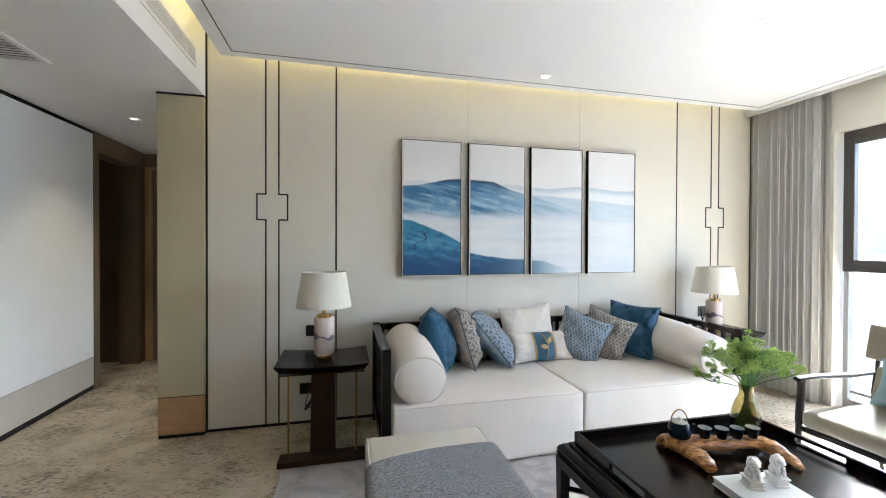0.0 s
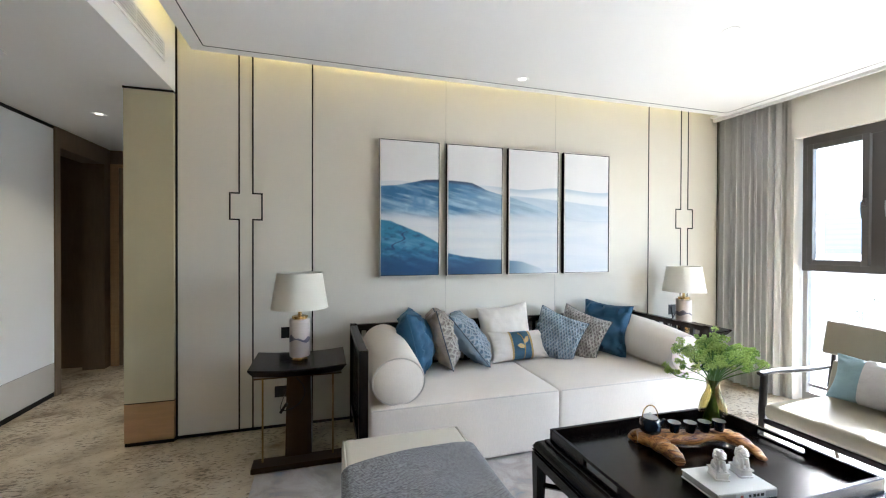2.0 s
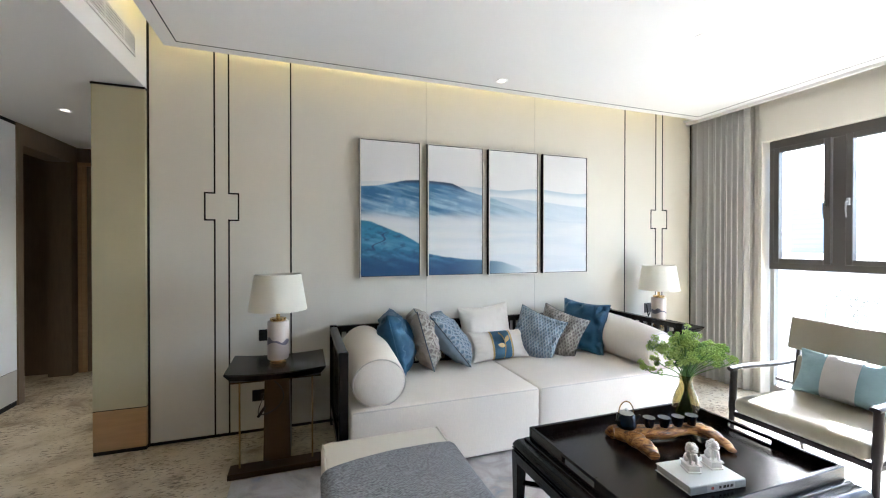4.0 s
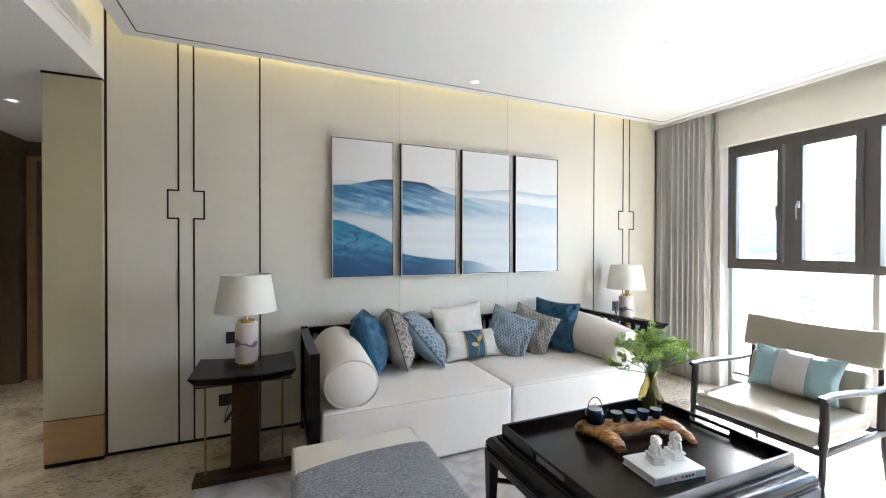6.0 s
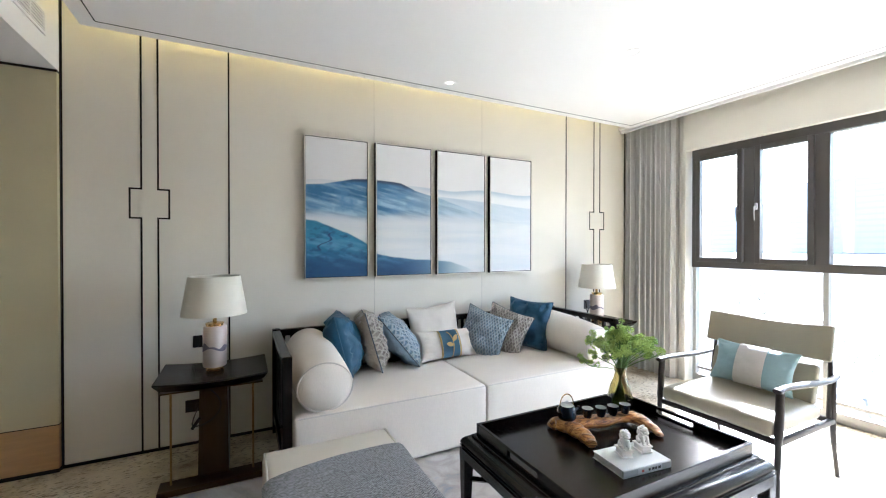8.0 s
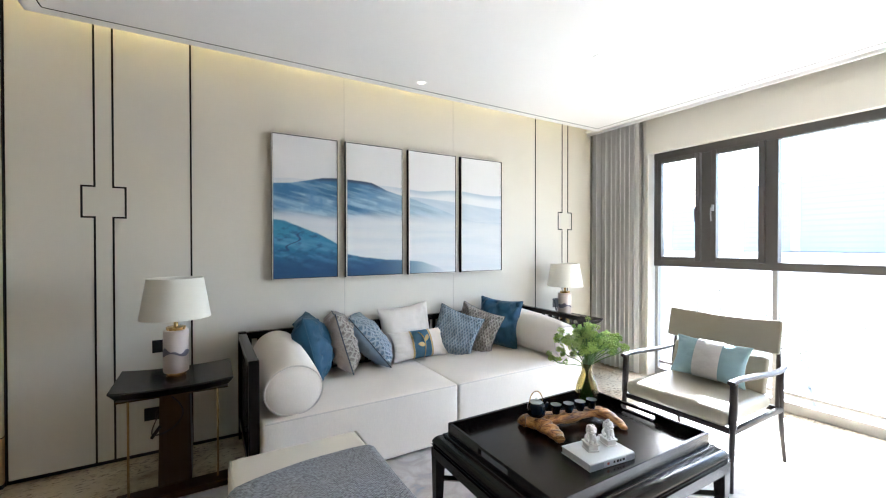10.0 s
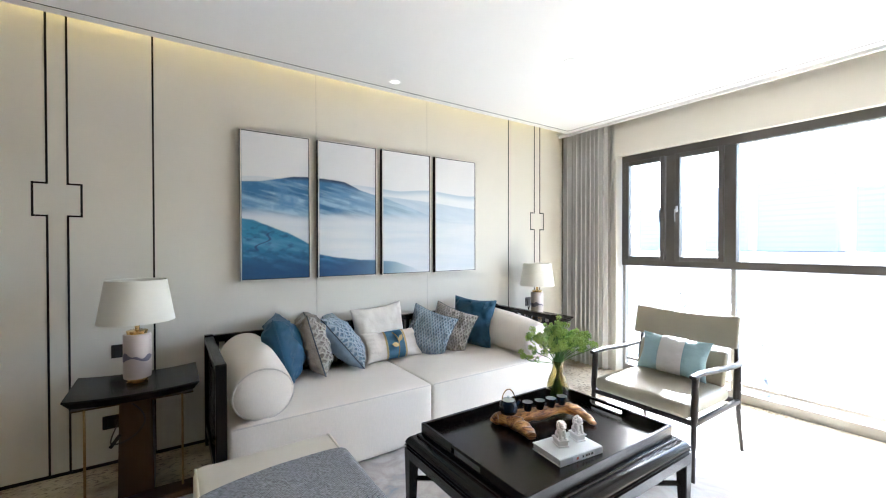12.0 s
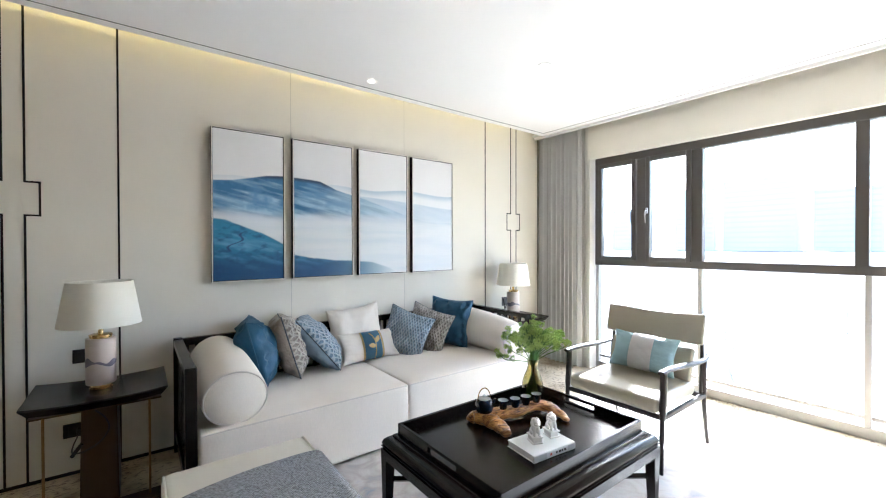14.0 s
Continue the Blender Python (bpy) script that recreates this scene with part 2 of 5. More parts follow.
M["bookgrey"] = mat("grey book spine", (0.42, 0.44, 0.44), 0.5, var=0.05, scale=10)
M["paper"] = mat("paper label", (0.62, 0.63, 0.63), 0.6)
M["print"] = mat("black print", (0.03, 0.03, 0.03), 0.6)
M["seal"] = mat("faded red seal", (0.45, 0.12, 0.10), 0.6)
M["glaze"] = mat("dark blue glaze", (0.003, 0.010, 0.024), 0.15, var=0.4, scale=30, spec=0.4)
M["glazein"] = mat("grey-white glaze", (0.50, 0.52, 0.50), 0.2, var=0.06, scale=30)
M["rootwood"] = mottled("golden root wood", [(0.36, (0.045, 0.016, 0.006)), (0.44, (0.22, 0.085, 0.022)), (0.54, (0.44, 0.21, 0.06)), (0.72, (0.64, 0.37, 0.13))], 9, 0.3, stretch=(1.0, 2.6, 6.0), distort=1.6, bump=0.3)
M["vase"] = glassy("olive amber glass", (0.60, 0.54, 0.32), 0.01, 1.45)
M["stem"] = mat("green stem", (0.10, 0.22, 0.05), 0.5, var=0.2, scale=20)
M["floret"] = mat("fresh green florets", (0.42, 0.58, 0.14), 0.6, var=0.35, scale=25, sheen=0.05)
M["leafdark"] = mat("darker green florets", (0.22, 0.37, 0.075), 0.6, var=0.35, scale=25)
M["picside"] = mat("black picture box", (0.012, 0.011, 0.010), 0.6, spec=0.2)
M["picedge"] = mat("champagne silver frame edge", (0.72, 0.68, 0.60), 0.4, metal=0.1)
M["led"] = emit("warm light strip", (1.0, 0.74, 0.26), 1.9)
M["bulb"] = emit("downlight bulb", (1.0, 0.84, 0.58), 0.4)
M["slot"] = mat("dark vent slot", (0.10, 0.095, 0.09), 0.8)
m = mat("herringbone wool throw", (0.20, 0.21, 0.235), 0.95, sheen=0.05)
nt, b = nodes(m)
tc = nt.nodes.new("ShaderNodeTexCoord")
sep = nt.nodes.new("ShaderNodeSeparateXYZ")
nt.links.new(tc.outputs["Object"], sep.inputs[0])


def mth(op, a, b2=0.0, nt=nt):
    n = nt.nodes.new("ShaderNodeMath"); n.operation = op
    for i, v in enumerate((a, b2)):
        if isinstance(v, (int, float)):
            n.inputs[i].default_value = v
        else:
            nt.links.new(v, n.inputs[i])
    return n.outputs[0]


zig = mth("ABSOLUTE", mth("SUBTRACT", mth("FRACT", mth("MULTIPLY", sep.outputs[0], 30.0)), 0.5))
band = mth("FRACT", mth("ADD", mth("MULTIPLY", mth("ADD", sep.outputs[1], sep.outputs[2]), 92.0), mth("MULTIPLY", zig, 2.2)))
line = mth("GREATER_THAN", band, 0.5)
nz = nt.nodes.new("ShaderNodeTexNoise")
nz.inputs["Scale"].default_value, nz.inputs["Detail"].default_value = 120, 8
nt.links.new(tc.outputs["Object"], nz.inputs["Vector"])
fac = mth("ADD", mth("MULTIPLY", line, 0.24), mth("MULTIPLY", nz.outputs[0], 1.25))
rp = nt.nodes.new("ShaderNodeValToRGB")
rp.color_ramp.elements[0].position, rp.color_ramp.elements[1].position = 0.38, 1.15
rp.color_ramp.elements[0].color, rp.color_ramp.elements[1].color = (0.028, 0.031, 0.038, 1), (0.33, 0.34, 0.355, 1)
nt.links.new(fac, rp.inputs[0])
nt.links.new(rp.outputs[0], b.inputs["Base Color"])
bp = nt.nodes.new("ShaderNodeBump")
bp.inputs["Strength"].default_value, bp.inputs["Distance"].default_value = 0.6, 0.003
nt.links.new(fac, bp.inputs["Height"])
nt.links.new(bp.outputs[0], b.inputs["Normal"])
M["throw"] = m
# painted canvas: pigment from the painting's own colour layer
m = bpy.data.materials.new("painted canvas")
m.use_nodes = True
nt, b = nodes(m)
at = nt.nodes.new("ShaderNodeAttribute")
at.attribute_name = "pigment"
nt.links.new(at.outputs["Color"], b.inputs["Base Color"])
b.inputs["Roughness"].default_value = 0.6
nz = nt.nodes.new("ShaderNodeTexNoise")
nz.inputs["Scale"].default_value = 260
bp = nt.nodes.new("ShaderNodeBump")
bp.inputs["Strength"].default_value, bp.inputs["Distance"].default_value = 0.25, 0.002
nt.links.new(nz.outputs[0], bp.inputs["Height"])
nt.links.new(bp.outputs[0], b.inputs["Normal"])
M["canvas"] = m


# ---------------- mesh helpers ----------------
def part(name, bm, material, parent=None, label="", smooth=False):
    me = bpy.data.meshes.new(name)
    bm.normal_update()
    bm.to_mesh(me)
    bm.free()
    for mm in (material if isinstance(material, (list, tuple)) else [material]):
        me.materials.append(mm)
    if smooth:
        me.polygons.foreach_set("use_smooth", [True] * len(me.polygons))
        me.set_sharp_from_angle(angle=radians(40))
    ob = new(name, me)
    if parent is not None:
        ob.parent = parent
    if label:
        ob["label"] = label
    return ob


def thing(name, x, y, z, rz=0, label="", category="", group="", kind=""):
    ob = new(name)
    ob.matrix_world = pose(x, y, z, 0, 0, rz)
    return tagged(ob, label, category, group, kind)


def bx(x0, x1, y0, y1, z0, z1, bevel=0.0, seg=2, bm=None):
    bm2 = bmesh.new()
    bmesh.ops.create_cube(bm2, size=1)
    for v in bm2.verts:
        v.co = Vector(((x0 + x1) / 2 + v.co.x * (x1 - x0), (y0 + y1) / 2 + v.co.y * (y1 - y0), (z0 + z1) / 2 + v.co.z * (z1 - z0)))
    if bevel:
        bmesh.ops.bevel(bm2, geom=bm2.edges[:], offset=bevel, segments=seg, affect="EDGES", profile=0.5)
    return merge(bm, bm2)


def merge(bm, bm2):
    if bm is None:
        return bm2
    me = bpy.data.meshes.new("t")
    bm2.to_mesh(me)
    bm2.free()
    bm.from_mesh(me)
    bpy.data.meshes.remove(me)
    return bm


def lathe(profile, n=32, bm=None, at=(0, 0, 0)):
    """Turned about z from a list of (radius, height)."""
    b = bmesh.new()
    rings = []
    for r, z in profile:
        if r < 1e-5:
            rings.append([b.verts.new((at[0], at[1], at[2] + z))])
        else:
            rings.append([b.verts.new((at[0] + r * math.cos(2 * math.pi * i / n), at[1] + r * math.sin(2 * math.pi * i / n), at[2] + z)) for i in range(n)])
    for a, c in zip(rings, rings[1:]):
        for i in range(n):
            j = (i + 1) % n
            if len(a) == 1 and len(c) == 1:
                continue
            if len(a) == 1:
                b.faces.new((a[0], c[j], c[i]))
            elif len(c) == 1:
                b.faces.new((a[i], a[j], c[0]))
            else:
                b.faces.new((a[i], a[j], c[j], c[i]))
    bmesh.ops.recalc_face_normals(b, faces=b.faces[:])
    return merge(bm, b)


def tube(pts, radii, n=10, bm=None, squash=1.0):
    """A round bar through pts, with one radius or one for each point."""
    b = bmesh.new()
    pts = [Vector(p) for p in pts]
    if not isinstance(radii, (list, tuple)):
        radii = [radii] * len(pts)
    rings = []
    up = Vector((0, 0, 1))
    side = None
    for i, p in enumerate(pts):
        d = (pts[min(i + 1, len(pts) - 1)] - pts[max(i - 1, 0)]).normalized()
        if side is None:
            side = d.cross(up if abs(d.z) < 0.95 else Vector((1, 0, 0))).normalized()
        side = (side - d * side.dot(d)).normalized()
        w = d.cross(side)
        rings.append([b.verts.new(p + (side * math.cos(2 * math.pi * k / n) + w * math.sin(2 * math.pi * k / n) * squash) * radii[i]) for k in range(n)])
    for a, c in zip(rings, rings[1:]):
        for k in range(n):
            b.faces.new((a[k], a[(k + 1) % n], c[(k + 1) % n], c[k]))
    b.faces.new(rings[0][::-1])
    b.faces.new(rings[-1])
    bmesh.ops.recalc_face_normals(b, faces=b.faces[:])
    return merge(bm, b)


def smoothpath(pts, k=6):
    """Catmull-Rom through pts."""
    pts = [Vector(p) for p in pts]
    out = []
    for i in range(len(pts) - 1):
        p0, p1, p2, p3 = pts[max(i - 1, 0)], pts[i], pts[i + 1], pts[min(i + 2, len(pts) - 1)]
        for s in range(k):
            t = s / k
            out.append(0.5 * ((2 * p1) + (p2 - p0) * t + (2 * p0 - 5 * p1 + 4 * p2 - p3) * t * t + (3 * p1 - p0 - 3 * p2 + p3) * t ** 3))
    out.append(pts[-1])
    return out


def struct(name, bm, material, label, category, smooth=False):
    return tagged(part(name, bm, material, None, "", smooth), label, category, "", "structure")


# ---------------- structure ----------------
WY, WX, LX, CEIL, TOP = 3.71, 4.36, -2.27, 2.75, 3.0      # sofa wall, window wall, corridor wall, tray ceiling, slab
FZ, RZ = -0.038, -0.0235                                 # top of the carpet, top of the rug
floor = struct("floor", bx(-4.06, 4.62, -3.6, 6.15, -0.16, FZ), M["floor"], "mottled beige stone-pattern carpet over the whole room and corridor", "floor")
slab = struct("ceiling_slab", bx(-4.06, 4.7, -3.6, 6.15, TOP, TOP + 0.15), M["ceiling"], "white painted slab above the ceiling cove", "ceiling")
# suspended tray with its recessed black line
TX0, TX1, TY0, TY1 = -0.735, 4.17, -3.5, 3.53
bm = bx(TX0, TX1, TY0, TY1, CEIL, CEIL + 0.06, 0.004, 1)
struct("ceiling", bm, M["ceiling"], "white suspended ceiling panel with a thin dark groove line round its edge", "ceiling")
bm = bx(TX0 + 0.095, TX1 - 0.095, TY1 - 0.092, TY1 - 0.085, CEIL - 0.0015, CEIL + 0.01)
bx(TX0 + 0.092, TX0 + 0.099, TY0 + 0.1, TY1 - 0.092, CEIL - 0.0015, CEIL + 0.01, bm=bm)
bx(TX1 - 0.099, TX1 - 0.092, TY0 + 0.1, TY1 - 0.092, CEIL - 0.0015, CEIL + 0.01, bm=bm)
struct("trim_ceiling_line", bm, M["black"], "thin black shadow-gap line set in the white ceiling", "trim")
# lowered soffit over the corridor side, with a fascia that holds the air outlet
bm = bx(-4.06, -0.886, -3.6, 6.15, 2.5, 2.56)
bx(-0.93, -0.886, -3.6, 3.70, 2.56, TOP, bm=bm)
struct("ceiling_soffit", bm, M["ceiling"], "lowered white ceiling over the corridor with a painted fascia", "ceiling")

# sofa wall: backing, panels with black reveals between them
struct("wall_sofa_side", bx(-0.90, 4.6, WY + 0.02, WY + 0.22, FZ, TOP), M["wall"], "cream wall behind upholstered panels", "wall")
wallp = thing("wall_panels", 1.7, WY, 0, label="cream fabric wall panels divided by thin black inlay lines", category="wall panel", kind="structure")
CORN = WX
xs = [-0.88, 0.064, 1.175, 2.269, 3.363, CORN]
for i, (a, b) in enumerate(zip(xs, xs[1:])):
    ga = 0.006 if i == 0 else 0.0012 if i in (2, 3) else 0.005
    gb = 0.0012 if i in (1, 2) else 0.005
    o = part("wall_panel", bx(a + ga, b - gb, WY, WY + 0.018, -0.015, TOP, 0.0015, 1), M["panel"])
    o.parent = wallp
    o.matrix_parent_inverse = wallp.matrix_world.inverted()
bm = bx(-0.885, CORN, WY + 0.004, WY + 0.0195, FZ, -0.015)
struct("baseboard_sofa_wall", bm, M["black"], "thin black metal skirting under the panels", "baseboard")
bm = None
for x in (-0.88, 0.064, 3.363, 4.292):
    bm = bx(x - 0.0055, x + 0.0055, WY - 0.002, WY + 0.0185, -0.015, TOP, bm=bm)
struct("trim_panel_joint", bm, M["black"], "slim black metal strips standing in the panel joints", "trim")
bm = None
for x in (1.175, 2.269):
    bm = bx(x - 0.0016, x + 0.0016, WY + 0.001, WY + 0.0185, -0.015, TOP, bm=bm)
struct("trim_fine_joint", bm, mat("grey joint", (0.42, 0.40, 0.37), 0.7), "hairline grey joints between fabric panels", "trim")


def ornament(cx):
    """Twin black inlay lines that widen to a rectangle at eye height."""
    z0, z1, w, W2, s = 1.585, 1.785, 0.0475, 0.112, 0.0055
    bm = None
    for k in (-1, 1):
        for a, b in ((-0.015, z0), (z1, TOP)):
            bm = bx(cx + k * w - s, cx + k * w + s, WY - 0.003, WY + 0.01, a, b, bm=bm)
        bm = bx(cx + k * W2 - s, cx + k * W2 + s, WY - 0.003, WY + 0.01, z0 - s, z1 + s, bm=bm)
        for z in (z0, z1):
            lo, hi = sorted((cx + k * (w - s), cx + k * (W2 - s)))
            if k < 0:
                lo, hi = cx - W2 + s, cx - w + s
            bm = bx(lo, hi, WY - 0.0028, WY + 0.01, z - s, z + s, bm=bm)
    return tagged(part("wall_inlay", bm, M["black"]), "black metal twin-line inlay with a square knot on the wall", "wall inlay", "wall inlays", "structure")


ornament(-0.418)
ornament(3.833)

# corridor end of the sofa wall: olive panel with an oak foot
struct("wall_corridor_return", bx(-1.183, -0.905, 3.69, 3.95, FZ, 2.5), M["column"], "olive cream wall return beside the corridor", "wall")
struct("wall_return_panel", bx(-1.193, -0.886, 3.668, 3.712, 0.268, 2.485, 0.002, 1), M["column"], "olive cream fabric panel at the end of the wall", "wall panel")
struct("wall_return_foot", bx(-1.193, -0.886, 3.669, 3.712, -0.012, 0.262, 0.002, 1), M["oak"], "light oak veneer foot panel", "wall panel")
bm = bx(-1.197, -0.886, 3.665, 3.711, 2.485, 2.4995)
bx(-1.191, -0.887, 3.673, 3.711, FZ, -0.012, bm=bm)
bx(-1.193, -0.887, 3.671, 3.711, 0.262, 0.268, bm=bm)
bx(-0.8855, -0.8815, 3.700, 3.712, FZ, TOP, bm=bm)
struct("trim_return", bm, M["black"], "black metal trim round the wall return", "trim")

# corridor wall opposite, with its skirting panel
# out-of-view stretch, given dark wood to reduce bounce onto the sofa wall
struct("wall_corridor_unseen", bx(LX - 0.2, LX, -3.6, 3.1, 0.283, 2.47), M["brownwood"], "unseen stretch of the corridor wall, made dark to cut bounce light", "wall")
struct("wall_corridor", bx(LX - 0.2, LX, 3.1, 4.98, 0.283, 2.47), M["lwall"], "pale grey-white wallpapered corridor wall", "wall")
struct("wall_corridor_foot", bx(LX - 0.2, LX, -3.6, 4.98, 0.008, 0.279), M["lskirt"], "warm grey foot panel of the corridor wall", "wall panel")
bm = bx(LX - 0.2, LX - 0.004, -3.6, 4.98, FZ, 0.008)
bx(LX - 0.2, LX - 0.003, -3.6, 4.98, 0.279, 0.283, bm=bm)
bx(LX - 0.2, LX + 0.003, -3.6, 4.98, 2.47, 2.4995, bm=bm)
struct("trim_corridor", bm, M["black"], "black shadow lines at the foot and head of the corridor wall", "trim")
# door lining, dark doorway and wood-clad end of the corridor
bm = bx(LX - 0.2, LX + 0.012, 4.98, 5.06, FZ, 2.4995)
bx(LX - 0.2, LX + 0.012, 5.06, 5.86, 2.31, 2.4995, bm=bm)
bx(LX - 0.2, LX + 0.012, 5.86, 6.0, FZ, 2.4995, bm=bm)
struct("door_1_lining", bm, M["brownwood"], "brown walnut lining of an open doorway", "door frame")
# the unlit room's shade is put into the dark colour of these walls
bm = bx(LX - 1.8, LX - 1.7, 4.6, 6.3, FZ, 2.4995)
bx(LX - 1.7, LX - 0.2, 4.85, 4.98, FZ, 2.4995, bm=bm)
bx(LX - 1.7, LX - 0.2, 6.0, 6.1, FZ, 2.4995, bm=bm)
struct("wall_dark_room", bm, M["brownwood"], "walls of the room behind the doorway, coloured dark for its shade", "wall")
struct("wall_corridor_end", bx(-2.47, -0.9, 6.0, 6.15, FZ, 2.4995), M["brownwood"], "brown walnut cladding at the corridor's end", "wall")
# wide opening opposite, through which a daylit side room lights the corridor
bm = bx(-1.17, -0.9, 5.45, 6.0, FZ, 2.4995)
bx(-1.17, -0.9, 3.95, 5.45, 2.36, 2.4995, bm=bm)
struct("wall_corridor_far_side", bm, M["wall"], "plain cream corridor wall with a wide opening", "wall")
bm = bx(-0.9, 1.6, 6.0, 6.15, FZ, TOP)
bx(1.6, 1.75, 3.93, 4.62, FZ, TOP, bm=bm)
bx(1.6, 1.75, 5.32, 6.15, FZ, TOP, bm=bm)
bx(1.6, 1.75, 4.62, 5.32, FZ, 0.8, bm=bm)
bx(1.6, 1.75, 4.62, 5.32, 1.95, TOP, bm=bm)
struct("wall_side_room", bm, M["wall"], "plain cream walls of the daylit side room with its window opening", "wall")
t = thing("corridor_end_door", -1.90, 5.965, FZ, label="narrow pale-edged walnut door at the corridor's end", category="door", kind="structure")
part("leaf", bx(-0.30, 0.10, 0.0, 0.034, 0, 2.33, 0.003, 1), M["brownwood"], t)
for x in (-0.34, -0.30, 0.10):
    part("casing", bx(x, x + 0.04, -0.02, 0.034, 0, 2.33, 0.004, 1), M["oak"], t)
part("casing", bx(-0.34, 0.14, -0.02, 0.034, 2.33, 2.37, 0.004, 1), M["oak"], t)

# room behind the camera: unseen dark walls, added to absorb bounce light
bm = bx(-2.47, -0.9, -3.6, -3.45, FZ, TOP)
bx(-0.9, WX, -1.45, -1.3, FZ, TOP, bm=bm)
struct("wall_rear_unseen", bm, M["brownwood"], "unseen dark wall behind the seating group, added to absorb light", "wall")

# window wall: lintel, pier behind curtain, and an unseen far pier to cut daylight
WT, SY0, SY1 = 2.40, -0.355, 3.00
bm = bx(WX, WX + 0.26, -3.6, 3.93, WT, TOP)
bx(WX, WX + 0.26, SY1, 3.93, FZ, WT, bm=bm)
bx(WX, WX + 0.26, -3.6, SY0, FZ, WT, bm=bm)
struct("wall_window_side", bm, M["wall"], "cream plaster wall round a floor-length window, its unseen far pier cutting daylight", "wall")

FX0, FX1 = 4.42, 4.50
win = thing("window_1", 4.45, 0.3, 0, label="dark bronze aluminium floor-length window with two casements", category="window", kind="structure")


def wpart(name, bm, m, parent=win, label=""):
    o = part(name, bm, m, parent, label)
    o.matrix_parent_inverse = win.matrix_world.inverted()
    return o


VERT = [(2.97, 2.925), (1.945, 1.85), (0.834, 0.759), (-0.28, -0.355)]
bm = bx(FX0, FX1, SY0, SY1 - 0.03, 2.318, 2.40, 0.004, 1)
bx(FX0, FX1, SY0, SY1 - 0.03, 1.172, 1.246, 0.004, 1, bm=bm)
for a, b in VERT:
    bx(FX0 + 0.001, FX1 - 0.001, b, a, 1.238, 2.318, 0.004, 1, bm=bm)
bx(FX0 + 0.001, FX1 - 0.001, 2.385, 2.478, 1.238, 2.318, 0.004, 1, bm=bm)
wpart("window_frame", bm, M["frame"])
bm = bx(FX0 + 0.02, FX1 + 0.02, SY0, SY1 - 0.03, FZ, 0.05, 0.003, 1)
bx(FX0 + 0.05, FX1 + 0.02, SY0, SY1 - 0.03, 0.10, 0.13, 0.003, 1, bm=bm)
for a in (2.952, 1.878, 0.763, -0.336):
    bx(FX0 + 0.02, FX1, a - 0.019, a + 0.019, 0.05, 1.172, 0.003, 1, bm=bm)
wpart("lower_frame", bm, mat("grey lower window bars", (0.30, 0.29, 0.28), 0.4, metal=0.4))
for y0, y1 in ((2.484, 2.922), (1.944, 2.380)):
    s = 0.046
    bm = bx(FX0 - 0.02, FX0 + 0.04, y0, y0 + s, 1.232, 2.323, 0.004, 1)
    bx(FX0 - 0.02, FX0 + 0.04, y1 - s, y1, 1.232, 2.323, 0.004, 1, bm=bm)
    bx(FX0 - 0.02, FX0 + 0.04, y0 + s, y1 - s, 1.232, 1.232 + s, 0.004, 1, bm=bm)
    bx(FX0 - 0.02, FX0 + 0.04, y0 + s, y1 - s, 2.323 - s, 2.323, 0.004, 1, bm=bm)
    sash = wpart("casement", bm, M["frame"])
    o = wpart("pane", bx(FX0 + 0.015, FX0 + 0.021, y0 + s - 0.005, y1 - s + 0.005, 1.232 + s - 0.005, 2.323 - s + 0.005), M["glass"], win)
    o.visible_shadow = False
    hy = y0 + 0.023 if y0 > 2.4 else y1 - 0.023
    bm = bx(FX0 - 0.045, FX0 - 0.02, hy - 0.010, hy + 0.010, 1.73, 1.79, 0.004, 2)
    tube([(FX0 - 0.04, hy, 1.76), (FX0 - 0.065, hy, 1.755), (FX0 - 0.07, hy, 1.70), (FX0 - 0.06, hy, 1.63)], [0.006, 0.007, 0.006, 0.005], 8, bm=bm)
    wpart("handle", bm, M["handle"] if y0 < 2.4 else M["frame"], win, "lever handle of the casement")
for (a, b), (c, d) in zip(VERT[1:], VERT[2:]):
    o = wpart("pane", bx(FX0 + 0.03, FX0 + 0.036, c, b, 1.238, 2.318), M["glass"])
    o.visible_shadow = False
low = (2.952, 1.878, 0.763, -0.336)
for a, b in zip(low, low[1:]):
    o = wpart("pane", bx(FX0 + 0.045, FX0 + 0.051, b + 0.019, a - 0.019, 0.13, 1.172), M["glass"])
    o.visible_shadow = False


# ---------------- rug, cove lights and ceiling fittings ----------------
tagged(part("rug", bx(-0.255, 3.25, 0.1, 3.02, FZ, RZ, 0.004, 1), M["rug"]), "soft mottled grey and mauve rug under the seating group", "rug")
struct("ceiling_lip", bx(4.206, 4.230, -3.5, 3.70, 2.735, 2.82, 0.004, 1), M["ceiling"], "narrow white lip of the curtain recess", "ceiling")
struct("ceiling_recess", bx(4.172, 4.204, -3.5, 3.70, 2.775, 2.80), M["ceiling"], "white shadow gap beside the ceiling panel", "ceiling")
for nm, b6 in (("cove_light", (-0.55, 4.05, 3.43, 3.445, 2.812, 2.824)), ("cove_light", (-0.66, -0.645, -3.3, 3.42, 2.812, 2.824))):
    tagged(part(nm, bx(*b6), M["led"]), "warm white light strip lying hidden in the ceiling cove", "light strip", "cove lights")


def downlight(x, y, z):
    t = thing("ceiling_downlight", x, y, z, label="small recessed downlight with a pale ring, switched on", category="downlight", group="downlights")
    part("ring", lathe([(0.030, 0.0), (0.048, -0.004), (0.050, -0.001), (0.050, 0.001), (0.030, 0.001)], 28), M["ceiling"], t, "", True)
    part("bulb", lathe([(0, -0.002), (0.020, -0.002), (0.030, 0.0005), (0.0, 0.0006)], 24), M["bulb"], t, "glowing warm bulb", True)
    return t


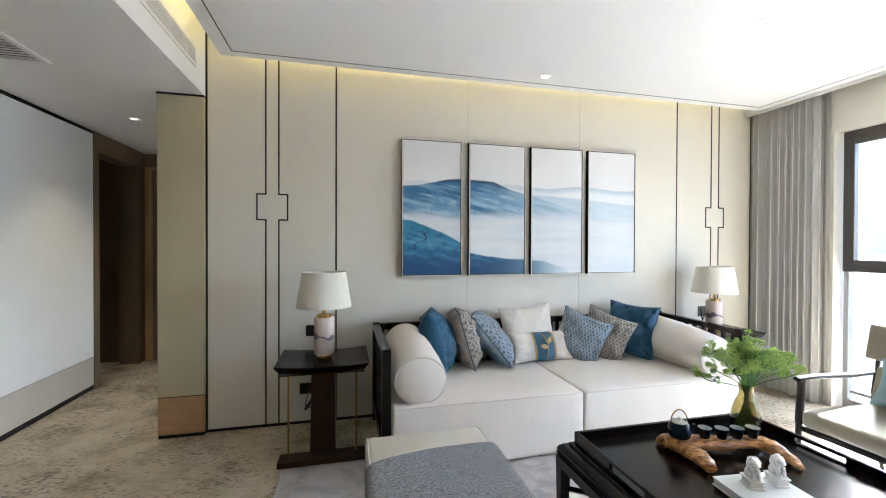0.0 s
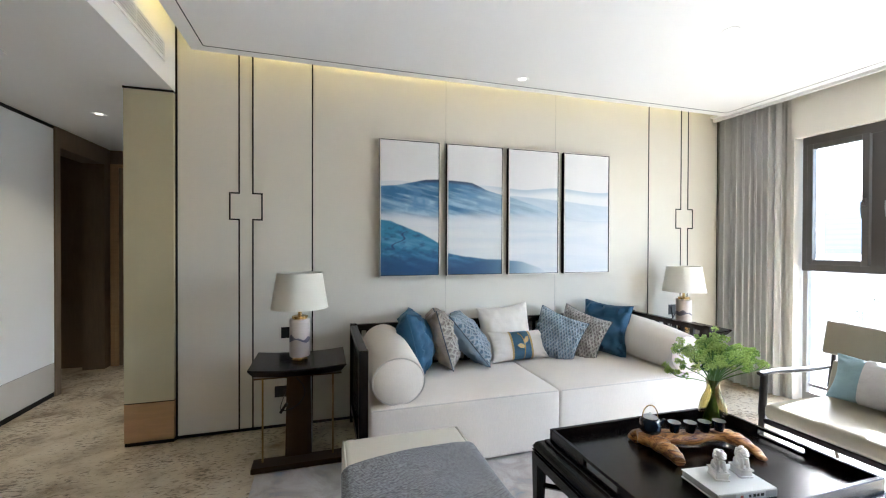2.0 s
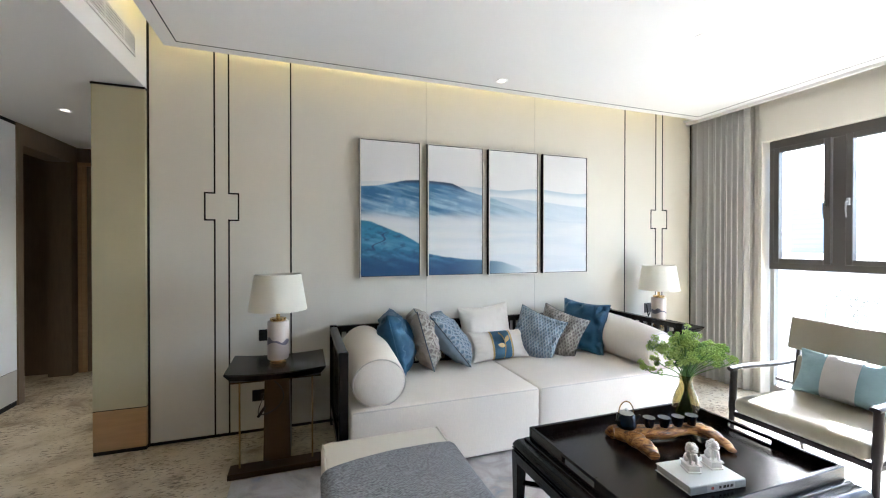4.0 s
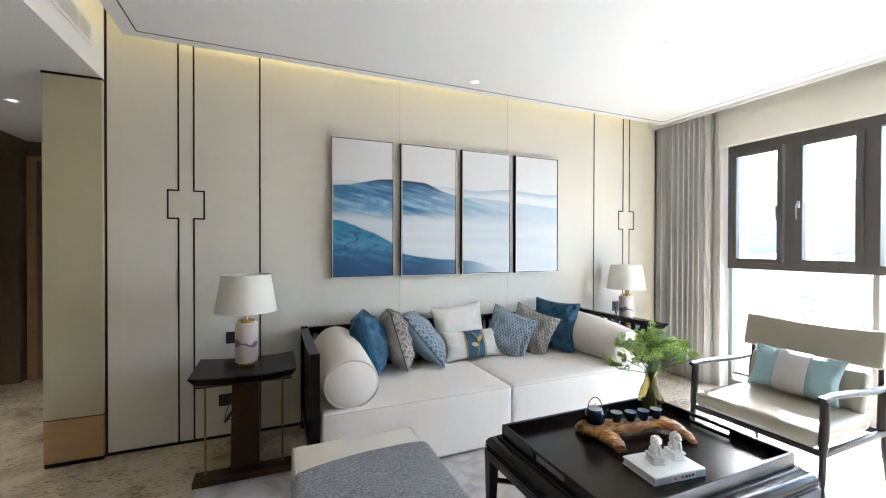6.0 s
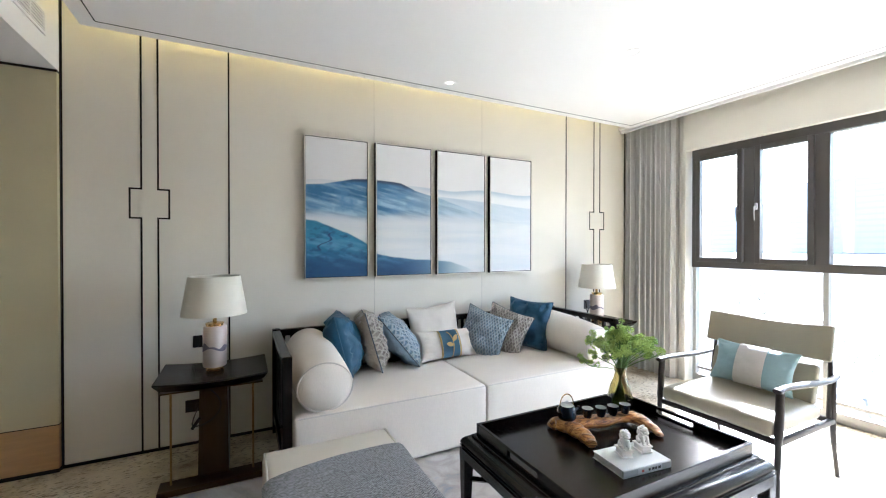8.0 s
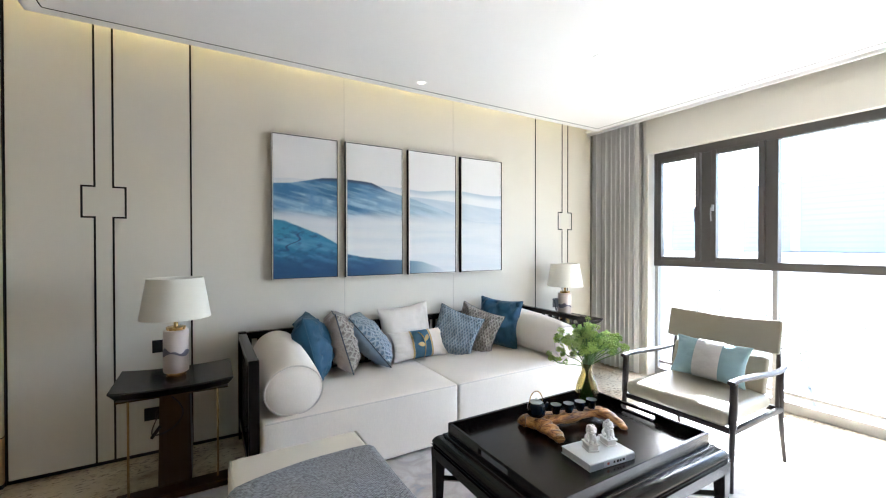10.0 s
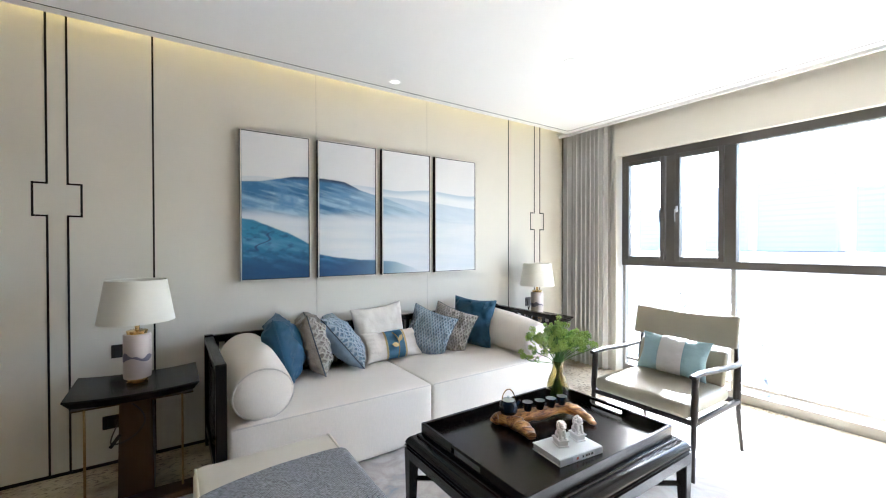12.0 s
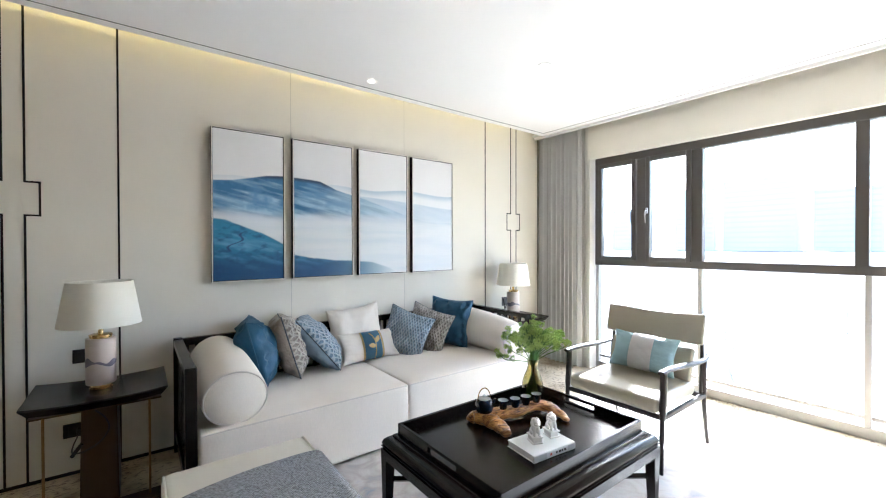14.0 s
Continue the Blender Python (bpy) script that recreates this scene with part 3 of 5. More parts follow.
for x, y, z in ((1.703, 3.302, CEIL), (2.603, 2.253, CEIL), (-1.683, 4.458, 2.5), (2.60, 1.22, CEIL)):
    downlight(x, y, z)
vent = thing("air_outlet", -0.886, 3.05, 2.70, label="long white linear air outlet grille in the fascia", category="vent")
part("backing", bx(0.0005, 0.003, -0.9, 0.42, -0.055, 0.055), M["slot"], vent)
bm = bx(0.0, 0.010, -0.92, 0.44, 0.055, 0.07)
bx(0.0, 0.010, -0.92, 0.44, -0.07, -0.055, bm=bm)
bx(0.0, 0.010, 0.42, 0.44, -0.055, 0.055, bm=bm)
bx(0.0, 0.010, -0.92, -0.9, -0.055, 0.055, bm=bm)
part("frame", bm, M["ceiling"], vent)
for i in range(6):
    part("slat", bx(0.002, 0.009, -0.9, 0.42, -0.048 + i * 0.0185, -0.041 + i * 0.0185), M["ceiling"], vent)
for y in (-0.6, -0.3, 0.0, 0.25):
    part("divider", bx(0.001, 0.0095, y - 0.007, y + 0.007, -0.055, 0.055), M["ceiling"], vent)
vent = thing("return_air_grille", -1.74, 2.85, 2.5, label="square slatted return-air grille in the lowered ceiling", category="vent")
part("backing", bx(-0.10, 0.10, -0.42, 0.42, -0.002, -0.0005), M["slot"], vent)
bm = bx(-0.13, -0.10, -0.45, 0.45, -0.012, 0)
bx(0.10, 0.13, -0.45, 0.45, -0.012, 0, bm=bm)
bx(-0.10, 0.10, 0.42, 0.45, -0.012, 0, bm=bm)
bx(-0.10, 0.10, -0.45, -0.42, -0.012, 0, bm=bm)
part("frame", bm, M["ceiling"], vent)
for i in range(24):
    y = -0.40 + i * 0.0345
    part("slat", bx(-0.10, 0.10, y, y + 0.006, -0.010, -0.003), M["ceiling"], vent)

# ---------------- pictures ----------------
rng = np.random.default_rng(7)
LAT = rng.random((64, 64))


def vnoise(x, y):
    xi, yi = np.floor(x).astype(int), np.floor(y).astype(int)
    fx, fy = x - xi, y - yi
    fx, fy = fx * fx * (3 - 2 * fx), fy * fy * (3 - 2 * fy)
    g = lambda a, b: LAT[a % 64, b % 64]
    return (g(xi, yi) * (1 - fx) + g(xi + 1, yi) * fx) * (1 - fy) + (g(xi, yi + 1) * (1 - fx) + g(xi + 1, yi + 1) * fx) * fy


def fbm(x, y, o=4):
    return sum(vnoise(x * 2 ** k + 7 * k, y * 2 ** k + 3 * k) / 2 ** (k + 1) for k in range(o))


def srgb(r, g, b):
    return (np.array([r, g, b]) / 255.0) ** 2.2


def pigment(u, v):
    """Misty blue hills: u runs across all four canvases, v upwards."""
    step = lambda e0, e1, x: np.clip((x - e0) / (e1 - e0), 0, 1) ** 2 * (3 - 2 * np.clip((x - e0) / (e1 - e0), 0, 1))
    mixc = lambda a, b, f: a * (1 - f[..., None]) + b * f[..., None]
    c = mixc(srgb(226, 226, 227) + 0 * u[..., None], srgb(232, 231, 231), v)
    n = fbm(u * 9, v * 5)
    fine = fbm(u * 30 + 5, v * 18)
    slope = fbm((u - 0.3 * v) * 7, (v + 0.42 * u) * 30, 5)
    # far ridge line
    r0 = 0.685 + 0.012 * np.sin(u * 19) + 0.02 * (fbm(u * 7, u * 0 + 2) - 0.5)
    far = step(r0 + 0.004, r0 - 0.004, v)
    c = mixc(c, mixc(srgb(168, 190, 208) + 0 * u[..., None], srgb(228, 231, 233), step(r0, r0 - 0.06, v)), far * (0.35 + 0.5 * step(0.35, 0.6, u)))
    # middle ridge at the right
    r1 = np.interp(u, [0, 0.45, 0.6, 0.75, 0.9, 1.0], [0.6, 0.63, 0.615, 0.60, 0.575, 0.565]) + 0.012 * (n - 0.5)
    mid = step(r1 + 0.006, r1 - 0.006, v)
    body = mixc(srgb(150, 178, 203) + 0 * u[..., None], srgb(196, 210, 222), slope)
    c = mixc(c, body, mid * step(0.40, 0.47, v) * (0.95 - 0.35 * u))
    # main hill with its dark flat top
    r2 = np.interp(u, [0, 0.06, 0.12, 0.17, 0.23, 0.30, 0.36, 0.42, 0.47, 0.55, 0.65, 0.75, 0.85], [0.655, 0.665, 0.69, 0.715, 0.722, 0.718, 0.71, 0.66, 0.635, 0.60, 0.545, 0.48, 0.44]) + 0.006 * (fine - 0.5)
    hill = step(r2 + 0.004, r2 - 0.004, v)
    deep = np.clip((slope - 0.36) * 3.4, 0, 1)
    body = mixc(mixc(srgb(52, 108, 152) + 0 * u[..., None], srgb(152, 186, 212), deep), srgb(84, 136, 182), np.clip(fine * 2.4 - 0.95, 0, 1))
    body = mixc(body, srgb(190, 206, 220), step(0.25, 0.75, u) * 0.7)
    cap = step(0.05, 0.0, np.abs(r2 - v)) * step(0.11, 0.19, u) * step(0.44, 0.37, u) * step(0.035, 0.012, r2 - v)
    body = mixc(body, srgb(44, 62, 88), cap * 0.95)
    c = mixc(c, body, hill * step(0.385, 0.47, v + 0.05 * (n - 0.5)))
    # mist
    mist = step(0.50, 0.40, v + 0.07 * (fbm(u * 5, v * 9) - 0.5)) * 0.85
    c = mixc(c, mixc(srgb(222, 224, 225) + 0 * u[..., None], srgb(199, 209, 217), np.clip(fbm(u * 4, v * 22) * 1.6 - 0.5, 0, 1)), mist)
    # near slope
    r3 = np.interp(u, [0, 0.04, 0.10, 0.15, 0.2, 0.235, 0.26, 0.32, 0.42, 0.5, 0.58, 0.66, 0.72], [0.415, 0.405, 0.36, 0.325, 0.275, 0.235, 0.175, 0.15, 0.125, 0.12, 0.10, 0.05, -0.02]) + 0.008 * (fine - 0.5)
    near = step(r3 + 0.006, r3 - 0.006, v)
    sl = fbm((u - 0.4 * v) * 10, (v + 0.55 * u) * 26, 5)
    body = mixc(mixc(srgb(48, 126, 162) + 0 * u[..., None], srgb(8, 70, 116), step(0.30, 0.05, v)), srgb(92, 150, 190), np.clip((sl - 0.46) * 3.6, 0, 1) * step(0.02, 0.3, v))
    body = mixc(body, srgb(8, 66, 110), np.clip(fbm(u * 44, v * 40 + 9) * 3.2 - 1.5, 0, 1) * 0.8)
    crack = step(0.006, 0.002, np.abs(u - (0.078 + 0.012 * np.sin(v * 75) + 0.45 * (v - 0.27)))) * step(0.19, 0.21, v) * step(0.345, 0.31, v)
    body = mixc(body, srgb(24, 52, 98), crack * 0.8)
    body = mixc(body, srgb(156, 192, 204), step(0.32, 0.80, u) * 0.85)
    c = np.clip(mixc(c, body, near * step(0.75, 0.5, u)), 0, 0.9)
    grey = c.mean(-1, keepdims=True)
    return (c * 0.95 + grey * 0.05) * 0.86


PX0, PX1, PZ0, PZ1, PY = 0.592, 2.845, 1.13, 2.28, 3.655
for k, (a, b) in enumerate(((0.592, 1.110), (1.174, 1.702), (1.757, 2.277), (2.333, 2.845))):
    t = thing("framed_picture", (a + b) / 2, PY, (PZ0 + PZ1) / 2, label="tall canvas of misty blue hills in a silver-edged black frame", category="picture", group="row of four pictures")
    w, hh = (b - a) / 2, (PZ1 - PZ0) / 2
    bm = bx(-w + 0.001, -w + 0.008, 0.004, 0.05, -hh + 0.001, hh - 0.001)
    bx(w - 0.008, w - 0.001, 0.004, 0.05, -hh + 0.001, hh - 0.001, bm=bm)
    bx(-w + 0.008, w - 0.008, 0.004, 0.05, hh - 0.008, hh - 0.001, bm=bm)
    bx(-w + 0.008, w - 0.008, 0.004, 0.05, -hh + 0.001, -hh + 0.008, bm=bm)
    bx(-w + 0.008, w - 0.008, 0.03, 0.054, -hh + 0.008, hh - 0.008, bm=bm)
    part("box_frame", bm, M["picside"], t, "black box frame")
    s = 0.007
    bm = bx(-w, -w + s, 0, 0.004, -hh, hh)
    bx(w - s, w, 0, 0.004, -hh, hh, bm=bm)
    bx(-w + s, w - s, 0, 0.004, hh - s, hh, bm=bm)
    bx(-w + s, w - s, 0, 0.004, -hh, -hh + s, bm=bm)
    part("frame_edge", bm, M["picedge"], t, "slim champagne silver edge")
    nx, nz = 110, 230
    gx, gz = np.meshgrid(np.linspace(-w + 0.012, w - 0.012, nx), np.linspace(-hh + 0.012, hh - 0.012, nz))
    verts = np.stack([gx, np.full_like(gx, 0.008), gz], -1).reshape(-1, 3)
    idx = np.arange(nx * nz).reshape(nz, nx)
    faces = np.stack([idx[:-1, :-1], idx[:-1, 1:], idx[1:, 1:], idx[1:, :-1]], -1).reshape(-1, 4)
    nv = len(verts)
    verts = np.concatenate([verts, [[-w + 0.012, 0.028, -hh + 0.012], [w - 0.012, 0.028, -hh + 0.012], [w - 0.012, 0.028, hh - 0.012], [-w + 0.012, 0.028, hh - 0.012]]])
    flist = faces.tolist() + [[nv + 3, nv + 2, nv + 1, nv]]
    me = bpy.data.meshes.new("canvas")
    me.from_pydata(verts.tolist(), [], flist)
    col = me.color_attributes.new("pigment", "FLOAT_COLOR", "POINT")
    rgba = np.ones((len(verts), 4))
    rgba[:, :3] = pigment((verts[:, 0] + (a + b) / 2 - PX0) / (PX1 - PX0), (verts[:, 2] + hh) / (2 * hh))
    col.data.foreach_set("color", rgba.ravel().astype(np.float32))
    me.materials.append(M["canvas"])
    o = new("canvas", me)
    o.parent = t

# ---------------- curtain ----------------
def drape(name, x, y0, y1, z0, z1, amp, folds, material, seed):
    rr = random.Random(seed)
    ph = [0.0]
    for _ in range(folds * 2):
        ph.append(ph[-1] + rr.uniform(0.75, 1.3))
    n = 340
    bm = bmesh.new()
    rows = []
    for zi in range(9):
        f = zi / 8
        z = z0 + (z1 - z0) * f
        row = []
        for i in range(n + 1):
            s = i / n
            p = np.interp(s * ph[-1], ph, np.arange(len(ph)))
            wob = 0.14 * math.sin(p * 0.9 + seed) * (1 - f) * 0.5
            a = amp * (0.85 + 0.35 * math.sin(p * 1.7 + seed)) * (1.0 - 0.25 * f)
            row.append(bm.verts.new((x + a * math.sin(math.pi * (p + wob)) + 0.003 * math.sin(3.1 * p * math.pi + f), y0 + (y1 - y0) * s + 0.012 * math.sin(2 * math.pi * p), z)))
        rows.append(row)
    for a, c in zip(rows, rows[1:]):
        for i in range(n):
            bm.faces.new((a[i], a[i + 1], c[i + 1], c[i]))
    bmesh.ops.solidify(bm, geom=bm.faces[:], thickness=0.003)
    return part(name, bm, M[material], None, "", True)


t = thing("curtain", 0, 0, 0, label="taupe floor-length curtain hanging in deep folds beside the window", category="curtain")
drape("drape", 4.286, 3.06, 3.685, FZ + 0.012, 2.90, 0.040, 10, "curtain", 3).parent = t
part("track", bx(4.25, 4.32, -3.3, 3.69, 2.9, 2.93), M["ceiling"], t, "white curtain track")
t = thing("sheer_curtain", 0, 0, 0, label="pale gauzy under-curtain gathered beside the window", category="curtain")
drape("drape", 4.344, 3.015, 3.45, FZ + 0.012, 2.90, 0.007, 9, "sheer", 5).parent = t


# ---------------- sofa ----------------
def frame_side(t, x0, x1, y0, y1):
    """Arm side of the frame: posts, rails and upright slats."""
    part("post", bx(x0, x1, y0, y0 + 0.055, RZ, 0.755, 0.004), M["ebony"], t)
    part("top_rail", bx(x0 + 0.001, x1 - 0.001, y0 + 0.055, y1 - 0.05, 0.705, 0.749, 0.004), M["ebony"], t)
    part("bottom_rail", bx(x0 + 0.005, x1 - 0.005, y0 + 0.055, y1 - 0.05, 0.07, 0.13, 0.004), M["ebony"], t)
    n = 9
    for i in range(n):
        y = y0 + 0.085 + (y1 - y0 - 0.17) * i / (n - 1)
        part("slat", bx(x0 + 0.018, x1 - 0.018, y - 0.016, y + 0.016, 0.13, 0.705), M["ebony"], t)


sofa = thing("sofa", 0, 0, 0, label="ivory linen two-seat sofa in a dark stained wooden frame", category="sofa")
SX0, SX1, SY_F, SY_B = 0.355, 3.14, 2.765, 3.69
frame_side(sofa, SX0, SX0 + 0.055, SY_F + 0.02, SY_B)
frame_side(sofa, SX1 - 0.055, SX1, SY_F + 0.02, SY_B)
for x in (SX0, SX1 - 0.055, 1.72):
    part("back_post", bx(x, x + 0.055, SY_B - 0.05, SY_B, FZ, 0.755, 0.004), M["ebony"], sofa)
part("back_rail", bx(SX0 + 0.055, SX1 - 0.055, SY_B - 0.048, SY_B - 0.002, 0.70, 0.749, 0.004), M["ebony"], sofa)
part("back_lower_rail", bx(SX0 + 0.055, SX1 - 0.055, SY_B - 0.046, SY_B - 0.004, 0.36, 0.40, 0.004), M["ebony"], sofa)
for i in range(44):
    x = SX0 + 0.08 + (SX1 - SX0 - 0.16) * i / 43
    part("back_slat", bx(x - 0.012, x + 0.012, SY_B - 0.035, SY_B - 0.015, 0.40, 0.70), M["ebony"], sofa)
part("plinth", bx(SX0 + 0.06, SX1 - 0.06, SY_F + 0.05, SY_B - 0.06, RZ, -0.005), M["picside"], sofa)


def seat(x0, x1):
    bm = bx(x0, x1, SY_F, SY_B - 0.052, -0.008, 0.396, 0.018, 3)
    bmesh.ops.subdivide_edges(bm, edges=[e for e in bm.edges if e.calc_length() > 0.3], cuts=14, use_grid_fill=True)
    for v in bm.verts:
        u, w = (v.co.x - x0) / (x1 - x0) * 2 - 1, (v.co.y - SY_F) / (SY_B - 0.05 - SY_F) * 2 - 1
        if v.co.z > 0.37:
            v.co.z += 0.012 * (1 - u ** 6) * (1 - w ** 6) + 0.004 * noise.noise(v.co * 4)
        if v.co.y < SY_F + 0.01:
            v.co.y += 0.004 * noise.noise(v.co * 3)
    o = part("seat", bm, M["sofa"], sofa, "", True)
    r = 0.0045
    p = smoothpath([(x0 + 0.018, SY_F + 0.003, 0.387), ((x0 + x1) / 2, SY_F + 0.003, 0.388), (x1 - 0.018, SY_F + 0.003, 0.387)], 6)
    part("piping", tube(p, r, 8), M["creampipe"], o, "", True)
    return o


seat(SX0 + 0.062, 1.721)
seat(1.725, SX1 - 0.062)


def bolster(x, rz):
    t = thing("bolster_cushion", x, 3.17, 0.572, rz, label="large round ivory linen bolster lying along the sofa's arm", category="bolster", group="sofa bolsters")
    r, L = 0.172, 0.38
    prof = [(0, -L - 0.012), (0.08, -L - 0.010), (0.13, -L - 0.002), (r - 0.012, -L + 0.010), (r, -L + 0.03), (r + 0.004, -0.2), (r + 0.005, 0.1), (r, L - 0.03), (r - 0.012, L - 0.01), (0.1, L + 0.004), (0, L + 0.008)]
    bm = lathe(prof, 48)
    bmesh.ops.subdivide_edges(bm, edges=[e for e in bm.edges if abs(e.verts[0].co.z - e.verts[1].co.z) > 0.1], cuts=6)

    def sag(x, y, z):
        """The near end is pressed flat and lower, the far end fuller."""
        q = (y + L) / (2 * L)
        rv = 0.147 + 0.040 * max(0.0, q) ** 0.7
        return Vector((x * (0.985 + 0.02 * q), y + 0.10 * max(0, z) * (1 - q), z / r * rv + rv - 0.180))

    for v in bm.verts:
        k = 1 + 0.010 * noise.noise(v.co * 7)
        v.co = sag(v.co.x * k, v.co.z, v.co.y * k)
    bmesh.ops.recalc_face_normals(bm, faces=bm.faces[:])
    c = part("cover", bm, M["sofa"], t, "", True)
    for s in (-1, 1):
        pts = [sag(math.cos(a) * (r - 0.006), s * (L - 0.010), math.sin(a) * (r - 0.006)) for a in np.linspace(0, 2 * math.pi, 49)]
        part("piping", tube(pts, 0.0045, 6), M["creampipe"], c, "", True)
    return t


bolster(0.600, 0)
bolster(2.893, 0)


# ---------------- cushions ----------------
def cushion_half(w, h, T, side, n=38, pinch=0.115, seed=0, wr=0.006):
    """One cover of a plump cushion: full belly, creases that run in from the seam, soft corners."""
    bm = bmesh.new()
    vs = []
    for j in range(n + 1):
        row = []
        for i in range(n + 1):
            u, v = math.sin(math.pi / 2 * (2 * i / n - 1)), math.sin(math.pi / 2 * (2 * j / n - 1))
            x, z = seam(u, v, w, h, pinch)
            d = T / 2 * ((1 - u * u) * (1 - v * v)) ** 0.45
            edge = 1 - max(abs(u), abs(v))
            along = u if abs(v) > abs(u) else v
            fold = math.exp(-((edge - 0.10) / 0.14) ** 2)
            cr = 1.5 * wr * noise.noise(Vector((u * 2.2 + seed, v * 2.2, seed * 1.7))) + 1.0 * wr * noise.noise(Vector((u * 5 + seed, v * 3, seed)))
            cr += 0.55 * wr * fold * math.sin(21 * along + 3 * noise.noise(Vector((along * 4, seed, 1))) + seed)
            cr -= 1.3 * wr * max(0.0, 1 - abs(abs(u) - abs(v)) / 0.16) * max(0.0, min(abs(u), abs(v)) - 0.35) * abs(noise.noise(Vector((u * 2, v * 2, seed + 9)))) * 3
            row.append(bm.verts.new((x, side * (d + cr * min(1, edge * 6)), z + h / 2)))
        vs.append(row)
    for j in range(n):
        for i in range(n):
            q = (vs[j][i], vs[j][i + 1], vs[j + 1][i + 1], vs[j + 1][i])
            bm.faces.new(q if side < 0 else q[::-1])
    return bm


def seam(u, v, w, h, pinch):
    """Outline of a cushion: sides drawn in a little, corners blunted."""
    soft = 1 - 0.012 * (u * v) ** 8
    return w / 2 * u * (1 - pinch * (1 - v * v) * u * u) * soft, h / 2 * v * (1 - pinch * (1 - u * u) * v * v) * soft


def rim(w, h, pinch=0.115, n=20):
    pts = []
    for s in range(4):
        for i in range(n):
            a = math.sin(math.pi / 2 * (2 * i / n - 1))
            u, v = ((a, -1), (1, a), (-a, 1), (-1, -a))[s]
            x, z = seam(u, v, w, h, pinch)
            pts.append((x, 0, z + h / 2))
    pts.append(pts[0])
    return pts


def cushion(m, w, h, T, front, back, pipe, label, seed, wr=0.006, name="cushion", category="cushion", group="sofa cushions"):
    t = new(name)
    t.matrix_world = m
    tagged(t, label, category, group)
    f = part("front_cover", cushion_half(w, h, T, -1, seed=seed, wr=wr), M[front], t, "", True)
    part("back_cover", cushion_half(w, h, T, 1, seed=seed + 5, wr=wr), M[back], t, "", True)
    if pipe:
        part("piping", tube(rim(w, h), 0.0046, 6), M[pipe], t, "", True)
    return t, f


def seat_at(x, y, yaw, lean, roll=0, z=0.40):
    """Pose of a cushion standing on the seat: yaw turns its face from -y (positive: towards +x); lean tips it back."""
    return Matrix.Translation((x, y, z)) @ Matrix.Rotation(radians(yaw), 4, "Z") @ Matrix.Rotation(radians(-lean), 4, "X") @ Matrix.Rotation(radians(roll), 4, "Y")


cushion(seat_at(0.895, 3.40, 77, 14, 3, 0.405), 0.47, 0.49, 0.27, "blue", "blue", "blue", "deep blue velvet square cushion leaning on the bolster", 1, 0.024)
cushion(seat_at(1.15, 3.48, 80, 16, 4, 0.41), 0.46, 0.48, 0.24, "tanpat", "tansilk", "cord", "taupe jacquard cushion with a plain silk back", 2, 0.022)
cushion(seat_at(1.485, 3.50, 76, 39, 4, 0.415), 0.49, 0.52, 0.24, "bluepat", "lightblue", "cord", "dusty blue satin cushion with a patterned front, leaning back", 3, 0.018)
cushion(seat_at(1.725, 3.56, 6, 12, -3), 0.53, 0.475, 0.19, "cream", "cream", "", "plain cream cotton cushion against the sofa back", 4, 0.008)
cushion(seat_at(2.055, 3.49, -36, 20, 20, 0.385), 0.44, 0.44, 0.23, "bluepat", "lightblue", "cord", "blue-grey jacquard cushion tipped on a corner", 6, 0.018)
cushion(seat_at(2.30, 3.50, -48, 18, 18, 0.385), 0.44, 0.44, 0.23, "tanpat", "tansilk", "cord", "taupe jacquard cushion with diamond pleats", 7, 0.022)
cushion(seat_at(2.60, 3.46, -58, 12, 4), 0.44, 0.48, 0.23, "blue", "blue", "blue", "deep blue velvet square cushion in the sofa's corner", 8, 0.024)

# lumbar cushion with a teal band and gold leaves
t, f = cushion(seat_at(1.775, 3.43, 6, 24, 1, 0.41), 0.58, 0.26, 0.12, "cream", "cream", "", "cream lumbar cushion with a teal band and gold leaf embroidery", 9, 0.004)


def band(parent, name, x0, x1, w, h, T, material, lift, seed, label="", n=14):
    """A strip of cloth that follows the front of a cushion."""
    bm = bmesh.new()
    rows = []
    for j in range(25):
        v = 2 * j / 24 - 1
        row = []
        for i in range(n + 1):
            u = (x0 + (x1 - x0) * i / n) / (w / 2)
            d = T / 2 * ((1 - u * u) * (1 - v * v)) ** 0.45
            row.append(bm.verts.new((w / 2 * u, -d - lift, h / 2 * v * (1 - 0.07 * (1 - u * u) * v * v) + h / 2)))
        rows.append(row)
    for a, c in zip(rows, rows[1:]):
        for i in range(n):
            bm.faces.new((a[i], a[i + 1], c[i + 1], c[i]))
    bmesh.ops.solidify(bm, geom=bm.faces[:], thickness=0.002)
    return part(name, bm, M[material], parent, label, True)


band(t, "band", -0.085, 0.085, 0.58, 0.26, 0.12, "teal", 0.006, 9, "teal satin band")
band(t, "gold_edge", -0.104, -0.086, 0.58, 0.26, 0.12, "goldcloth", 0.0065, 9, "gold braid edge")
band(t, "gold_edge", 0.086, 0.104, 0.58, 0.26, 0.12, "goldcloth", 0.0065, 9, "gold braid edge")
part("embroidered_stem", tube(smoothpath([(0.012, -0.020, 0.012), (0.015, -0.055, 0.05), (0.018, -0.078, 0.125), (0.005, -0.07, 0.19), (-0.02, -0.055, 0.225)], 6), 0.0045, 6), M["goldcloth"], t, "gold embroidered stem", True)


